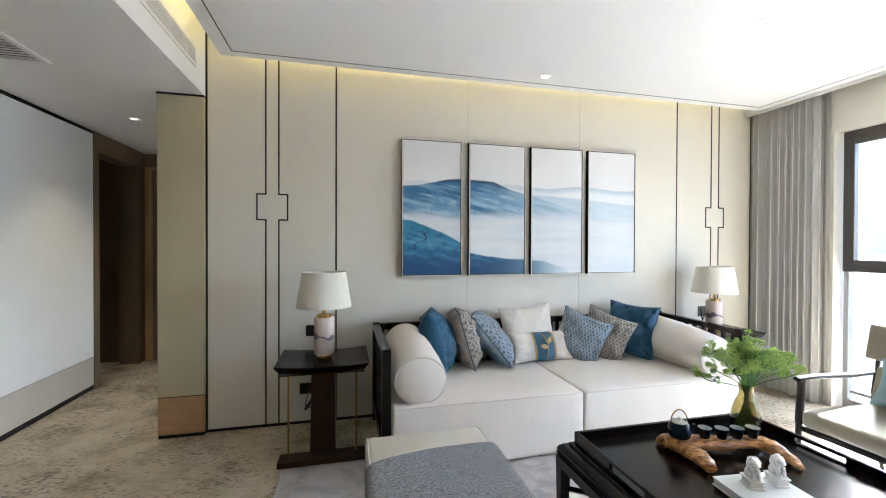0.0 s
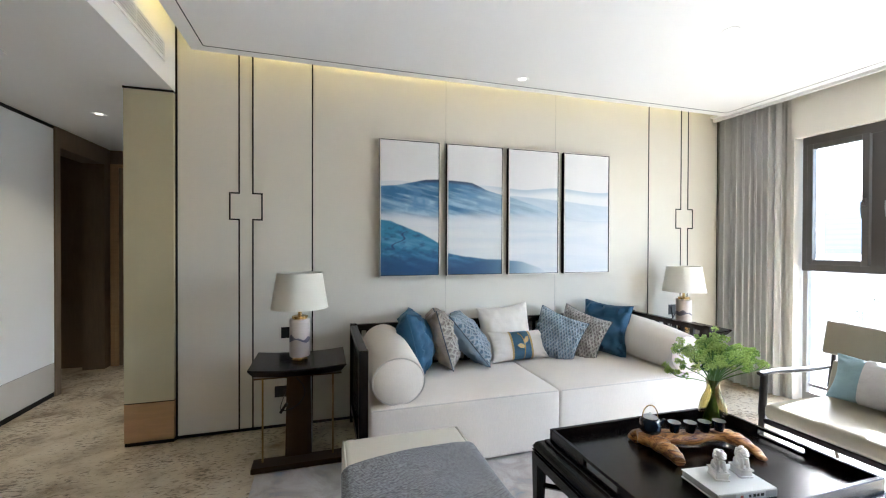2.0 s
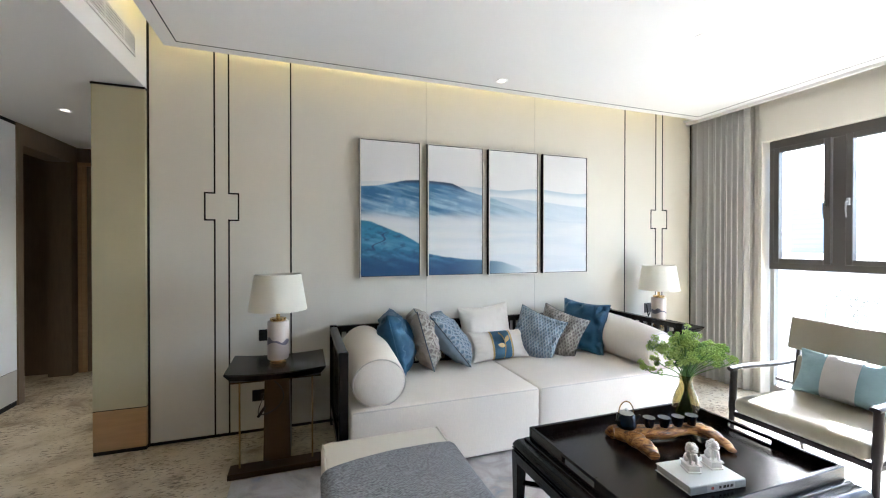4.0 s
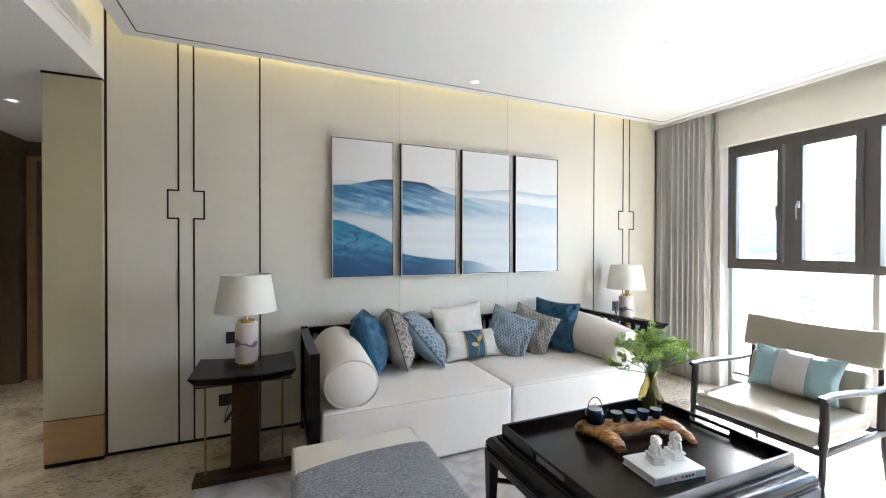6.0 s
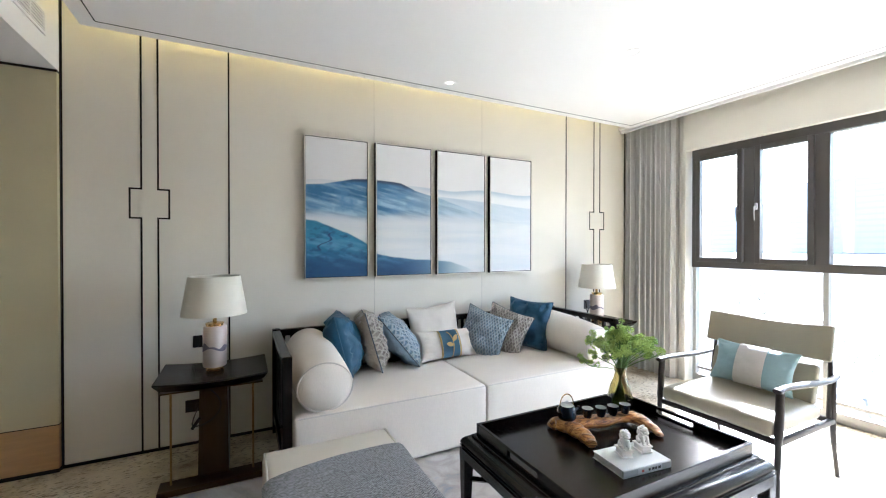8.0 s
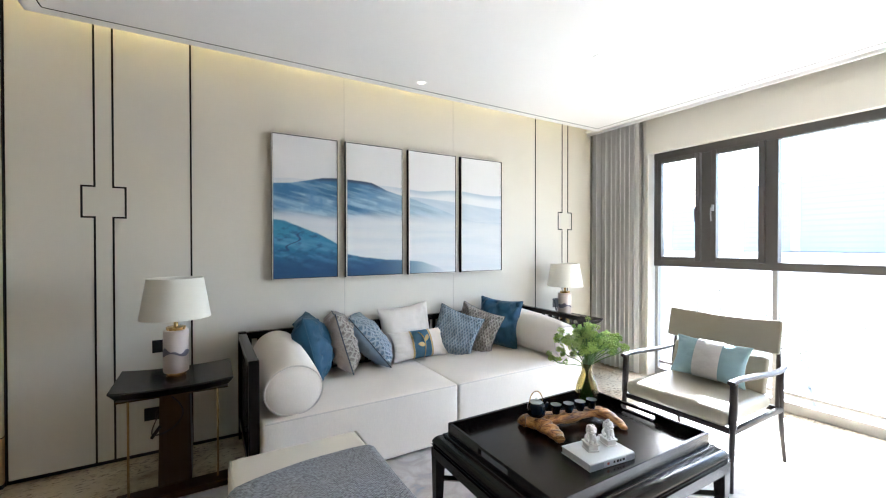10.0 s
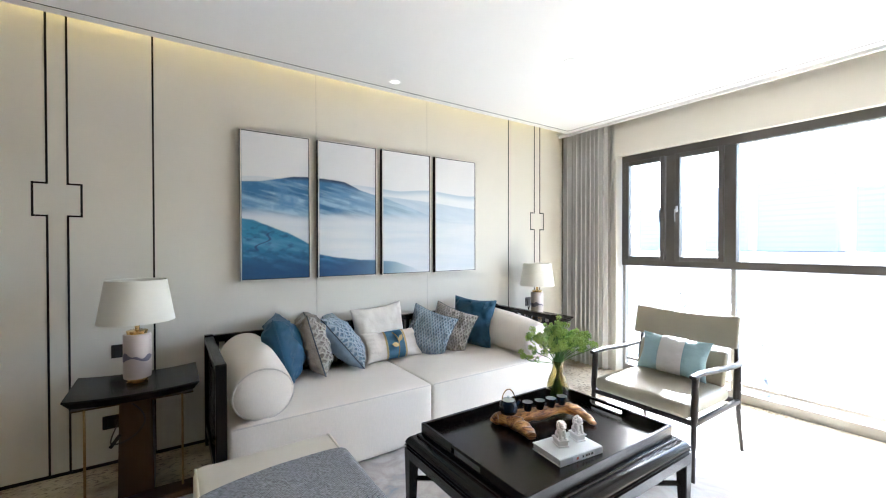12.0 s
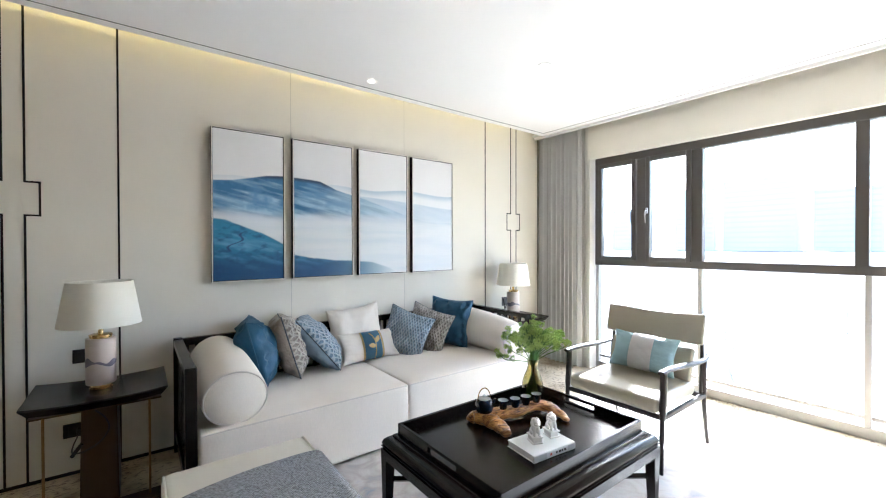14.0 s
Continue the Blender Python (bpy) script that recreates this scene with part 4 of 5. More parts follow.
def leaf(x, z, L, ang, y):
    bm = bmesh.new()
    c, s = math.cos(ang), math.sin(ang)
    top, bot = [], []
    for i in range(9):
        q = i / 8
        wd = L * 0.26 * math.sin(math.pi * q) ** 0.8
        for lst, k in ((top, 1), (bot, -1)):
            lst.append(bm.verts.new((x + c * L * q - s * k * wd, y - 0.004 * math.sin(math.pi * q), z + s * L * q + c * k * wd)))
    for i in range(8):
        bm.faces.new((bot[i], bot[i + 1], top[i + 1], top[i]))
    bmesh.ops.remove_doubles(bm, verts=bm.verts[:], dist=1e-5)
    bmesh.ops.solidify(bm, geom=bm.faces[:], thickness=0.003)
    return bm


part("embroidered_leaf", leaf(0.018, 0.135, 0.07, 0.95, -0.081), M["goldcloth"], t, "gold leaf")
part("embroidered_leaf", leaf(0.015, 0.105, 0.075, 2.95, -0.081), M["goldcloth"], t, "gold leaf")

# ---------------- ottoman and throw ----------------
ot = thing("ottoman", 0, 0, 0, label="long pale ivory leather ottoman bench with piped edges", category="ottoman")
OX0, OX1, OY0, OY1, OZ = 0.238, 0.842, 1.10, 2.405, 0.42
bm = bx(OX0, OX1, OY0, OY1, 0.06, OZ, 0.034, 5)
for v in bm.verts:
    k = (v.co.z - 0.06) / (OZ - 0.06)
    v.co.x += (v.co.x - (OX0 + OX1) / 2) * 0.03 * math.sin(k * 3.14)
part("body", bm, M["ottoman"], ot, "", True)
for x in (OX0 + 0.007, OX1 - 0.007):
    arc = [(x, OY1 - 0.028 + 0.026 * math.sin(a), OZ - 0.032 + 0.026 * math.cos(a)) for a in np.linspace(0, math.pi / 2, 8)]
    part("piping", tube([(x, OY0 + 0.03, OZ - 0.006), (x, 1.8, OZ - 0.006)] + arc + [(x, OY1 - 0.002, 0.10)], 0.005, 8), M["ottoman"], ot, "", True)
for x in (OX0 + 0.06, OX1 - 0.06):
    for y in (OY0 + 0.06, OY1 - 0.06):
        part("foot", lathe([(0, RZ), (0.018, RZ), (0.026, 0.065), (0, 0.065)], 16, at=(x, y, 0)), M["ebony"], ot, "", True)


def throw_mesh():
    """Cloth over the top and both long sides; its far hem is a shallow bow."""
    n, mrow = 64, 70
    prof = []
    drop = 0.26
    cx = (OX0 + OX1) / 2
    hw = (OX1 - OX0) / 2 + 0.010
    tot = 2 * drop + 2 * hw
    bm = bmesh.new()
    rows = []
    for j in range(mrow + 1):
        row = []
        for i in range(n + 1):
            s = i / n * tot
            if s < drop:
                x, z, q = -hw, OZ - drop + s, -1.0
            elif s < drop + 2 * hw:
                q = (s - drop) / hw - 1
                x, z = hw * q, OZ
            else:
                x, z, q = hw, OZ - (s - drop - 2 * hw), 1.0
            far = 2.10 + 0.085 * (1 - ((q + (-0.25)) / 1.25) ** 2) - (0.10 if q <= -1 else 0.0) * (OZ - z) / drop
            y = far + (1.16 - far) * j / mrow
            r = 0.03
            if q > -1 and q < 1:
                e = hw - abs(x)
                z += 0.010 - (r - math.sqrt(max(0, r * r - (r - e) ** 2)) if e < r else 0)
            else:
                x *= 1.0 + 0.012 * math.sin(y * 23) * (OZ - z) / drop
            z += 0.004 * noise.noise(Vector((x * 6, y * 6, 2))) + 0.0025 * math.sin(14 * y + 9 * x)
            row.append(bm.verts.new((cx + x, y, z)))
        rows.append(row)
    for a, c in zip(rows, rows[1:]):
        for i in range(n):
            bm.faces.new((a[i], a[i + 1], c[i + 1], c[i]))
    bmesh.ops.recalc_face_normals(bm, faces=bm.faces[:])
    bmesh.ops.solidify(bm, geom=bm.faces[:], thickness=-0.007)
    return bm


tagged(part("throw_blanket", throw_mesh(), M["throw"], None, "", True), "grey herringbone wool throw spread over the ottoman", "throw")


# ---------------- side tables and lamps ----------------
def side_table(x, y, rz=0):
    t = thing("side_table", x, y, 0, rz, label="dark wooden side table with upturned ends on a bronze pedestal", category="side table", group="side tables")
    bm = bmesh.new()
    n = 24
    rows = []
    for i in range(n + 1):
        u = 2 * i / n - 1
        zt = 0.592 + 0.016 * abs(u) ** 2.2
        xt, xb = 0.30 * u, 0.272 * u
        rows.append([bm.verts.new(c) for c in ((xb, -0.205, zt - 0.048), (xt, -0.235, zt - 0.006), (xt, -0.229, zt), (xt, 0.229, zt), (xt, 0.235, zt - 0.006), (xb, 0.205, zt - 0.048))])
    for a, c in zip(rows, rows[1:]):
        for k in range(6):
            bm.faces.new((a[k], c[k], c[(k + 1) % 6], a[(k + 1) % 6]))
    bm.faces.new(rows[0])
    bm.faces.new(rows[-1][::-1])
    bmesh.ops.recalc_face_normals(bm, faces=bm.faces[:])
    part("tabletop", bm, M["ebony"], t, "dark stained top")
    part("brass_inlay", bx(-0.27, 0.27, -0.203, 0.203, 0.537, 0.5465), M["bronze"], t, "thin bronze edge under the top")
    bm = bx(-0.075, 0.072, -0.17, 0.12, 0.005, 0.537, 0.003, 1)
    for v in bm.verts:
        if v.co.z < 0.3:
            v.co.x *= 1.12
    part("pedestal", bm, M["bronze"], t, "aged bronze pedestal")
    part("base_plate", bx(-0.275, 0.275, -0.272, -0.15, FZ + 0.0145 if x < 1 else FZ, 0.012, 0.003, 1), M["bronze"], t, "bronze base bar")
    for sx in (-0.215, 0.215):
        part("rod", tube([(sx, -0.20, 0.01), (sx, -0.20, 0.54)], 0.006, 10), M["oldbrass"], t, "slim aged brass rod", True)
    return t


side_table(-0.005, 3.295)
side_table(3.54, 3.41, 180)


def table_lamp(x, y, z):
    t = thing("table_lamp", x, y, z, label="blush ceramic table lamp with white linen shade and brass fittings", category="table lamp", group="table lamps")
    part("foot", lathe([(0, 0), (0.050, 0), (0.052, 0.004), (0.052, 0.010), (0.046, 0.013), (0.052, 0.016), (0.052, 0.026), (0.046, 0.034), (0, 0.034)], 32), M["brass"], t, "brass foot", True)
    b = part("body", lathe([(0, 0.033), (0.064, 0.033), (0.068, 0.038), (0.068, 0.286), (0.064, 0.291), (0, 0.291)], 40), M["ceramic"], t, "", True)
    bm = bmesh.new()
    lo, hi = [], []
    for i in range(97):
        a = 2 * math.pi * i / 96
        f = 0.5 + 0.5 * math.sin(2 * a + 0.6) * math.cos(a * 1.0 + 2)
        zl = 0.143 + 0.012 * math.sin(3 * a + 1)
        zh = 0.150 + 0.036 * f + 0.006 * math.sin(7 * a)
        for lst, zz, r in ((lo, zl, 0.0686), (hi, zh, 0.0686)):
            lst.append(bm.verts.new((r * math.cos(a), r * math.sin(a), zz)))
    for i in range(96):
        bm.faces.new((lo[i], lo[i + 1], hi[i + 1], hi[i]))
    bmesh.ops.solidify(bm, geom=bm.faces[:], thickness=0.0004)
    part("painted_hills", bm, M["ink"], b, "grey ink-wash hills round the body", True)
    part("cap", lathe([(0, 0.289), (0.050, 0.289), (0.050, 0.300), (0.053, 0.302), (0.053, 0.309), (0.046, 0.312), (0.014, 0.313), (0.012, 0.318), (0.012, 0.345), (0.008, 0.35), (0.008, 0.37), (0, 0.37)], 32), M["brass"], t, "brass cap and neck", True)
    prof = [(0.189, 0.366), (0.150, 0.608), (0.1475, 0.608), (0.1865, 0.366), (0.189, 0.366)]
    s = part("shade", lathe(prof, 48), M["shade"], t, "white linen shade", True)
    part("shade_ring", lathe([(0.150, 0.606), (0.151, 0.608), (0.150, 0.610), (0.149, 0.608), (0.150, 0.606)], 48), M["shade"], s, "", True)
    part("spider", tube([(-0.148, 0, 0.57), (0, 0, 0.565), (0.148, 0, 0.57)], 0.002, 6), M["brass"], s)
    part("stem", tube([(0, 0, 0.33), (0, 0, 0.566)], 0.004, 8), M["brass"], t)
    return t


table_lamp(-0.008, 3.30, 0.590)
table_lamp(3.515, 3.415, 0.590)


stand = thing("photo_stand", 3.425, 3.435, 0.598, 46, label="thin black photo stand leaning beside the lamp on the side table", category="photo frame")
bm = bx(-0.055, 0.055, -0.005, 0.005, 0, 0.222, 0.001, 1)
bmesh.ops.transform(bm, matrix=Matrix.Rotation(radians(-9), 4, "X"), verts=bm.verts[:])
part("panel", bm, M["socket"], stand)
bm = bx(-0.02, 0.02, -0.003, 0.003, 0, 0.15)
bmesh.ops.transform(bm, matrix=Matrix.Translation((0, 0.045, 0.0)) @ Matrix.Rotation(radians(18), 4, "X"), verts=bm.verts[:])
part("prop", bm, M["socket"], stand)


def wall_socket(x, z, w, h, m, label):
    t = thing("wall_socket", x, WY, z, label=label, category="socket", group="wall sockets")
    part("plate", bx(-w, w, -0.009, 0, -h, h, 0.002, 2), M[m], t)
    part("rocker", bx(-w * 0.7, w * 0.7, -0.012, -0.009, -h * 0.7, h * 0.7, 0.0015, 1), M[m], t)
    return t


wall_socket(-0.125, 0.705, 0.043, 0.043, "socket", "black square switch plate on the panel above the side table")
wall_socket(-0.13, 0.245, 0.085, 0.043, "socket", "black double socket plate low on the panel")
wall_socket(3.68, 0.727, 0.048, 0.052, "sky_socket", "grey metallic double socket plate on the panel")
cord = thing("power_cord", 0, 0, 0, label="thin black lamp cord with its plug hanging behind the side table", category="cord")
part("cable", tube(smoothpath([(-0.02, 3.085, 0.537), (0.02, 3.08, 0.49), (0.035, 3.08, 0.43), (0.0, 3.08, 0.37), (-0.06, 3.085, 0.335), (-0.11, 3.10, 0.33), (-0.13, 3.30, 0.29), (-0.135, 3.6, 0.245), (-0.13, 3.69, 0.245)], 8), 0.0035, 6), M["socket"], cord, "", True)
part("plug", bx(-0.15, -0.10, 3.668, 3.70, 0.215, 0.262, 0.008, 2), M["socket"], cord)
part("inline_switch", tube([(-0.115, 3.095, 0.315), (-0.095, 3.09, 0.345), (-0.075, 3.085, 0.375)], 0.009, 8), M["socket"], cord, "", True)

# ---------------- coffee table ----------------
ct = thing("coffee_table", 0, 0, 0, label="dark stained wooden coffee table with crossed stretchers", category="coffee table")
TXa, TXb, TYa, TYb = 1.205, 2.225, 1.325, 2.055
o = 0.062
prof = [(0.0, 0.446), (0.013, 0.446), (0.017, 0.4435), (0.018, 0.440), (0.0165, 0.437), (0.020, 0.435), (0.037, 0.430), (0.050, 0.419), (0.058, 0.404), (0.060, 0.396), (0.054, 0.393), (0.054, 0.389), (0.061, 0.387), (0.0625, 0.384), (0.060, 0.381), (0.054, 0.379), (0.054, 0.373), (0.062, 0.371), (0.062, 0.325), (0.040, 0.325), (0.0, 0.325)]
bm = bmesh.new()
rings = [[bm.verts.new(c) for c in ((TXa - d, TYa - d, z), (TXb + d, TYa - d, z), (TXb + d, TYb + d, z), (TXa - d, TYb + d, z))] for d, z in prof]
for a, c in zip(rings, rings[1:]):
    for k in range(4):
        bm.faces.new((a[k], a[(k + 1) % 4], c[(k + 1) % 4], c[k]))
bm.faces.new(rings[0])
bm.faces.new(rings[-1][::-1])
bmesh.ops.recalc_face_normals(bm, faces=bm.faces[:])
top = part("moulded_top", bm, M["ebony"], ct, "", True)
for x, sx in ((TXa - 0.035, -1), (TXb + 0.035, 1)):
    for y, sy in ((TYa - 0.035, -1), (TYb + 0.035, 1)):
        bm = bx(x - 0.027, x + 0.027, y - 0.027, y + 0.027, RZ, 0.327, 0.003, 1)
        for v in bm.verts:
            if v.co.z < 0.1:
                v.co.x, v.co.y = x + sx * 0.004 + (v.co.x - x) * 0.62, y + sy * 0.004 + (v.co.y - y) * 0.62
        part("leg", bm, M["ebony"], ct)
a, b = Vector((TXa - 0.03, TYb + 0.03, 0.215)), Vector((TXb + 0.03, TYa - 0.03, 0.215))
part("stretcher", tube([a, (a + b) / 2, b], 0.015, 4), M["ebony"], ct)
a, b = Vector((TXa - 0.03, TYa - 0.03, 0.215)), Vector((TXb + 0.03, TYb + 0.03, 0.215))
part("stretcher", tube([a, (a + b) / 2, b], 0.0145, 4), M["ebony"], ct)

tr = thing("serving_tray", 0, 0, 0, label="large dark wooden tray with hand slots resting on the coffee table", category="tray")
part("tray_floor", bx(TXa + 0.004, TXb - 0.004, TYa + 0.004, TYb - 0.004, 0.4465, 0.456), M["ebony"], tr)
th = 0.018
for y0, y1 in ((TYa, TYa + th), (TYb - th, TYb)):
    part("long_side", bx(TXa, TXb, y0, y1, 0.447, 0.502, 0.0025, 1), M["ebony"], tr)
for x0, x1 in ((TXa, TXa + th), (TXb - th, TXb)):
    ym, hw = (TYa + TYb) / 2, 0.10
    bm = bx(x0, x1, TYa + th, ym - hw, 0.447, 0.502, 0.0025, 1)
    bx(x0, x1, ym + hw, TYb - th, 0.447, 0.502, 0.0025, 1, bm=bm)
    bx(x0, x1, ym - hw, ym + hw, 0.447, 0.464, bm=bm)
    bx(x0, x1, ym - hw, ym + hw, 0.488, 0.502, bm=bm)
    part("short_side", bm, M["ebony"], tr, "side with a hand slot")
TZ = 0.4565

# root-wood tea stand
def gnarl(pts, rad, squash, seed, n=22):
    p = smoothpath(pts, 8)
    r = np.interp(np.linspace(0, 1, len(p)), np.linspace(0, 1, len(rad)), rad).tolist()
    bm = tube(p, r, n, squash=squash)
    for v in bm.verts:
        v.co += Vector((noise.noise(v.co * 22 + Vector((seed, 0, 0))), noise.noise(v.co * 22 + Vector((0, seed, 3))), 0.7 * noise.noise(v.co * 22 + Vector((0, 0, seed))))) * 0.0075
        v.co.z += 0.0035 * math.sin(140 * (v.co.y + 0.4 * v.co.x) + 5 * noise.noise(v.co * 9))
        v.co.z = min(v.co.z, 0.523)
        v.co.z = max(v.co.z, TZ + 0.001)
    return bm


st = thing("tea_stand", 0, 0, 0, label="polished golden root-wood tea stand with a gnarled natural shape", category="tea stand")
bm = gnarl([(1.575, 1.895, 0.492), (1.62, 1.865, 0.494), (1.70, 1.835, 0.498), (1.80, 1.805, 0.496), (1.90, 1.79, 0.498), (1.96, 1.768, 0.502), (1.985, 1.71, 0.496), (1.992, 1.65, 0.480), (1.985, 1.598, 0.463)], [0.040, 0.056, 0.050, 0.040, 0.036, 0.040, 0.040, 0.028, 0.012], 0.62, 1)
part("slab", bm, M["rootwood"], st, "", True)
part("root_foot", gnarl([(1.615, 1.872, 0.493), (1.618, 1.82, 0.492), (1.618, 1.765, 0.486), (1.612, 1.71, 0.478), (1.60, 1.675, 0.474)], [0.050, 0.048, 0.042, 0.036, 0.024], 0.66, 2), M["rootwood"], st, "", True)
part("back_foot", gnarl([(1.60, 1.90, 0.49), (1.59, 1.915, 0.474), (1.585, 1.92, 0.459)], [0.032, 0.034, 0.03], 1.0, 3), M["rootwood"], st, "", True)
CZ = 0.5235
pot = thing("teapot", 1.618, 1.858, CZ, -20, label="small dark blue glazed teapot with a thin brass hoop handle", category="teapot")
part("body", lathe([(0, 0), (0.034, 0), (0.039, 0.006), (0.041, 0.02), (0.038, 0.045), (0.031, 0.056), (0.026, 0.058), (0, 0.058)], 28), M["glaze"], pot, "", True)
lid = part("lid", lathe([(0.028, 0.056), (0.028, 0.060), (0.018, 0.065), (0, 0.066)], 24), M["glazein"], pot, "grey-white lid", True)
part("knob", lathe([(0, 0.065), (0.005, 0.066), (0.007, 0.071), (0.004, 0.076), (0, 0.077)], 14), M["glazein"], lid, "", True)
part("spout", tube(smoothpath([(0.034, 0, 0.028), (0.048, 0, 0.036), (0.055, 0, 0.052)], 4), [0.010] * 3 + [0.008] * 3 + [0.007, 0.006, 0.005], 10), M["glaze"], pot, "", True)
part("handle", tube([(0.031 * math.cos(a), 0, 0.054 + 0.052 * math.sin(a)) for a in np.linspace(0.05, math.pi - 0.05, 22)], 0.0024, 8), M["brass"], pot, "thin brass hoop handle", True)
pot.scale = (1.16, 1.16, 1.16)
cup0 = None
for x, y in ((1.722, 1.822), (1.792, 1.800), (1.864, 1.787), (1.938, 1.775)):
    if cup0 is None:
        cup0 = thing("tea_cup", x, y, CZ, label="small dark blue glazed tea cup, grey-white inside", category="cup", group="tea cups")
        part("outside", lathe([(0, 0), (0.018, 0), (0.019, 0.004), (0.025, 0.024), (0.029, 0.046), (0.0275, 0.0465)], 24), M["glaze"], cup0, "", True)
        part("inside", lathe([(0.0275, 0.0465), (0.0285, 0.0458), (0.023, 0.024), (0.016, 0.006), (0, 0.005)], 24), M["glazein"], cup0, "grey-white inside", True)
    else:
        copy_thing(cup0, pose(x, y, CZ, 0, 0, random.uniform(0, 90)))

# book and lion figures
bk = thing("book", 1.660, 1.515, TZ, -6, label="thick white hardback book lying flat with a labelled spine", category="book")
part("pages", bx(-0.125, 0.122, -0.078, 0.085, 0.0025, 0.0285), M["paper"], bk, "white page block")
part("cover", bx(-0.13, 0.128, -0.088, 0.088, 0.0285, 0.0315, 0.001, 1), M["book"], bk)
part("lower_cover", bx(-0.13, 0.128, -0.088, 0.088, 0.0, 0.0026), M["book"], bk)
part("spine", bx(-0.13, 0.128, -0.090, -0.079, 0.0026, 0.0285, 0.001, 1), M["bookgrey"], bk)
lab = part("spine_label", bx(-0.055, 0.075, -0.0908, -0.0898, 0.003, 0.028), M["paper"], bk, "pale paper label")
for k, x in enumerate((0.0, 0.019, 0.036, 0.053)):
    part("print_bar", bx(x, x + 0.010 + 0.003 * (k % 2), -0.0915, -0.0907, 0.011, 0.021), M["print"], lab, "black unreadable characters")
part("seal_bar", bx(-0.036, -0.024, -0.0915, -0.0907, 0.011, 0.021), M["seal"], lab, "faded red seal mark")


def lion(x, y, rz, seed):
    """Seated guardian lion on a plinth, one plain casting."""
    rr = random.Random(seed)
    bm = bx(-0.030, 0.030, -0.024, 0.024, 0, 0.006, 0.001, 1)
    bx(-0.026, 0.026, -0.021, 0.021, 0.006, 0.024, 0.001, 1, bm=bm)
    bx(-0.031, 0.031, -0.025, 0.025, 0.024, 0.030, 0.001, 1, bm=bm)

    def ball(cx, cy, cz, sx, sy, sz, sub=2):
        b = bmesh.new()
        bmesh.ops.create_icosphere(b, subdivisions=sub, radius=1)
        for v in b.verts:
            v.co = Vector((cx + v.co.x * sx, cy + v.co.y * sy, cz + v.co.z * sz))
        merge(bm, b)
    ball(-0.012, 0, 0.044, 0.017, 0.018, 0.016)
    ball(0.000, 0, 0.058, 0.014, 0.016, 0.024)
    for s in (-1, 1):
        ball(-0.006, s * 0.014, 0.040, 0.014, 0.007, 0.011)
        tube([(0.012, s * 0.010, 0.064), (0.018, s * 0.011, 0.045), (0.019, s * 0.011, 0.032)], [0.007, 0.0055, 0.006], 8, bm=bm)
        ball(0.023, s * 0.011, 0.033, 0.007, 0.006, 0.004, 1)
    ball(0.010, 0, 0.086, 0.016, 0.016, 0.016)
    ball(0.023, 0, 0.081, 0.009, 0.011, 0.007)
    ball(0.024, 0, 0.088, 0.006, 0.006, 0.004, 1)
    for k in range(34):
        a, e = rr.uniform(0.9, 5.4), rr.uniform(-0.9, 1.3)
        ball(0.006 + 0.017 * math.cos(a) * math.cos(e), 0.018 * math.sin(a) * math.cos(e), 0.084 + 0.018 * math.sin(e), 0.0052, 0.0052, 0.0052, 1)
    ball(-0.024, 0, 0.066, 0.006, 0.007, 0.014)
    ball(-0.027, 0.003, 0.078, 0.005, 0.005, 0.008, 1)
    t = part("lion_figurine", bm, M["porcelain"], None, "", True)
    t.matrix_world = pose(x, y, TZ + 0.032, 0, 0, rz) @ Matrix.Scale(1.08, 4)
    return tagged(t, "small white porcelain guardian lion seated on a plinth", "figurine", "pair of lions")


lion(1.630, 1.528, -112, 1)
lion(1.738, 1.520, -104, 2)

# vase with green umbels
vs = thing("glass_vase", 2.10, 1.94, TZ, label="olive-amber glass bottle vase part-filled with stems", category="vase")
out = [(0, 0), (0.050, 0), (0.058, 0.006), (0.065, 0.03), (0.067, 0.06), (0.063, 0.10), (0.050, 0.145), (0.036, 0.175), (0.030, 0.20), (0.031, 0.225), (0.036, 0.242)]
inn = [(0.0335, 0.242), (0.028, 0.225), (0.027, 0.20), (0.033, 0.174), (0.047, 0.143), (0.060, 0.10), (0.064, 0.06), (0.062, 0.03), (0.05, 0.012), (0, 0.010)]
part("bottle", lathe(out + inn, 40), M["vase"], vs, "", True)
pl = thing("green_bouquet", 2.10, 1.94, TZ, label="loose bunch of fresh green umbel flowers standing in the vase", category="plant")
rr = random.Random(11)
OCT = [Vector(v) for v in ((1, 0, 0), (-1, 0, 0), (0, 1, 0), (0, -1, 0), (0, 0, 1), (0, 0, -1))]
OF = [(0, 2, 4), (2, 1, 4), (1, 3, 4), (3, 0, 4), (2, 0, 5), (1, 2, 5), (3, 1, 5), (0, 3, 5)]


def umbel(name, centre, R, count, material):
    vv, ff = [], []
    for _ in range(count):
        d = Vector((rr.gauss(0, 1), rr.gauss(0, 1), rr.gauss(0.35, 0.9))).normalized()
        c = Vector(centre) + d * R * rr.uniform(0.45, 1.05)
        s = rr.uniform(0.0028, 0.0055)
        rot = Euler((rr.uniform(0, 3), rr.uniform(0, 3), 0)).to_matrix()
        k = len(vv)
        vv += [tuple(c + rot @ v * s) for v in OCT]
        ff += [tuple(k + i for i in f) for f in OF]
    me = bpy.data.meshes.new(name)
    me.from_pydata(vv, [], ff)
    me.materials.append(M[material])
    o = new(name, me)
    o.parent = pl
    return o


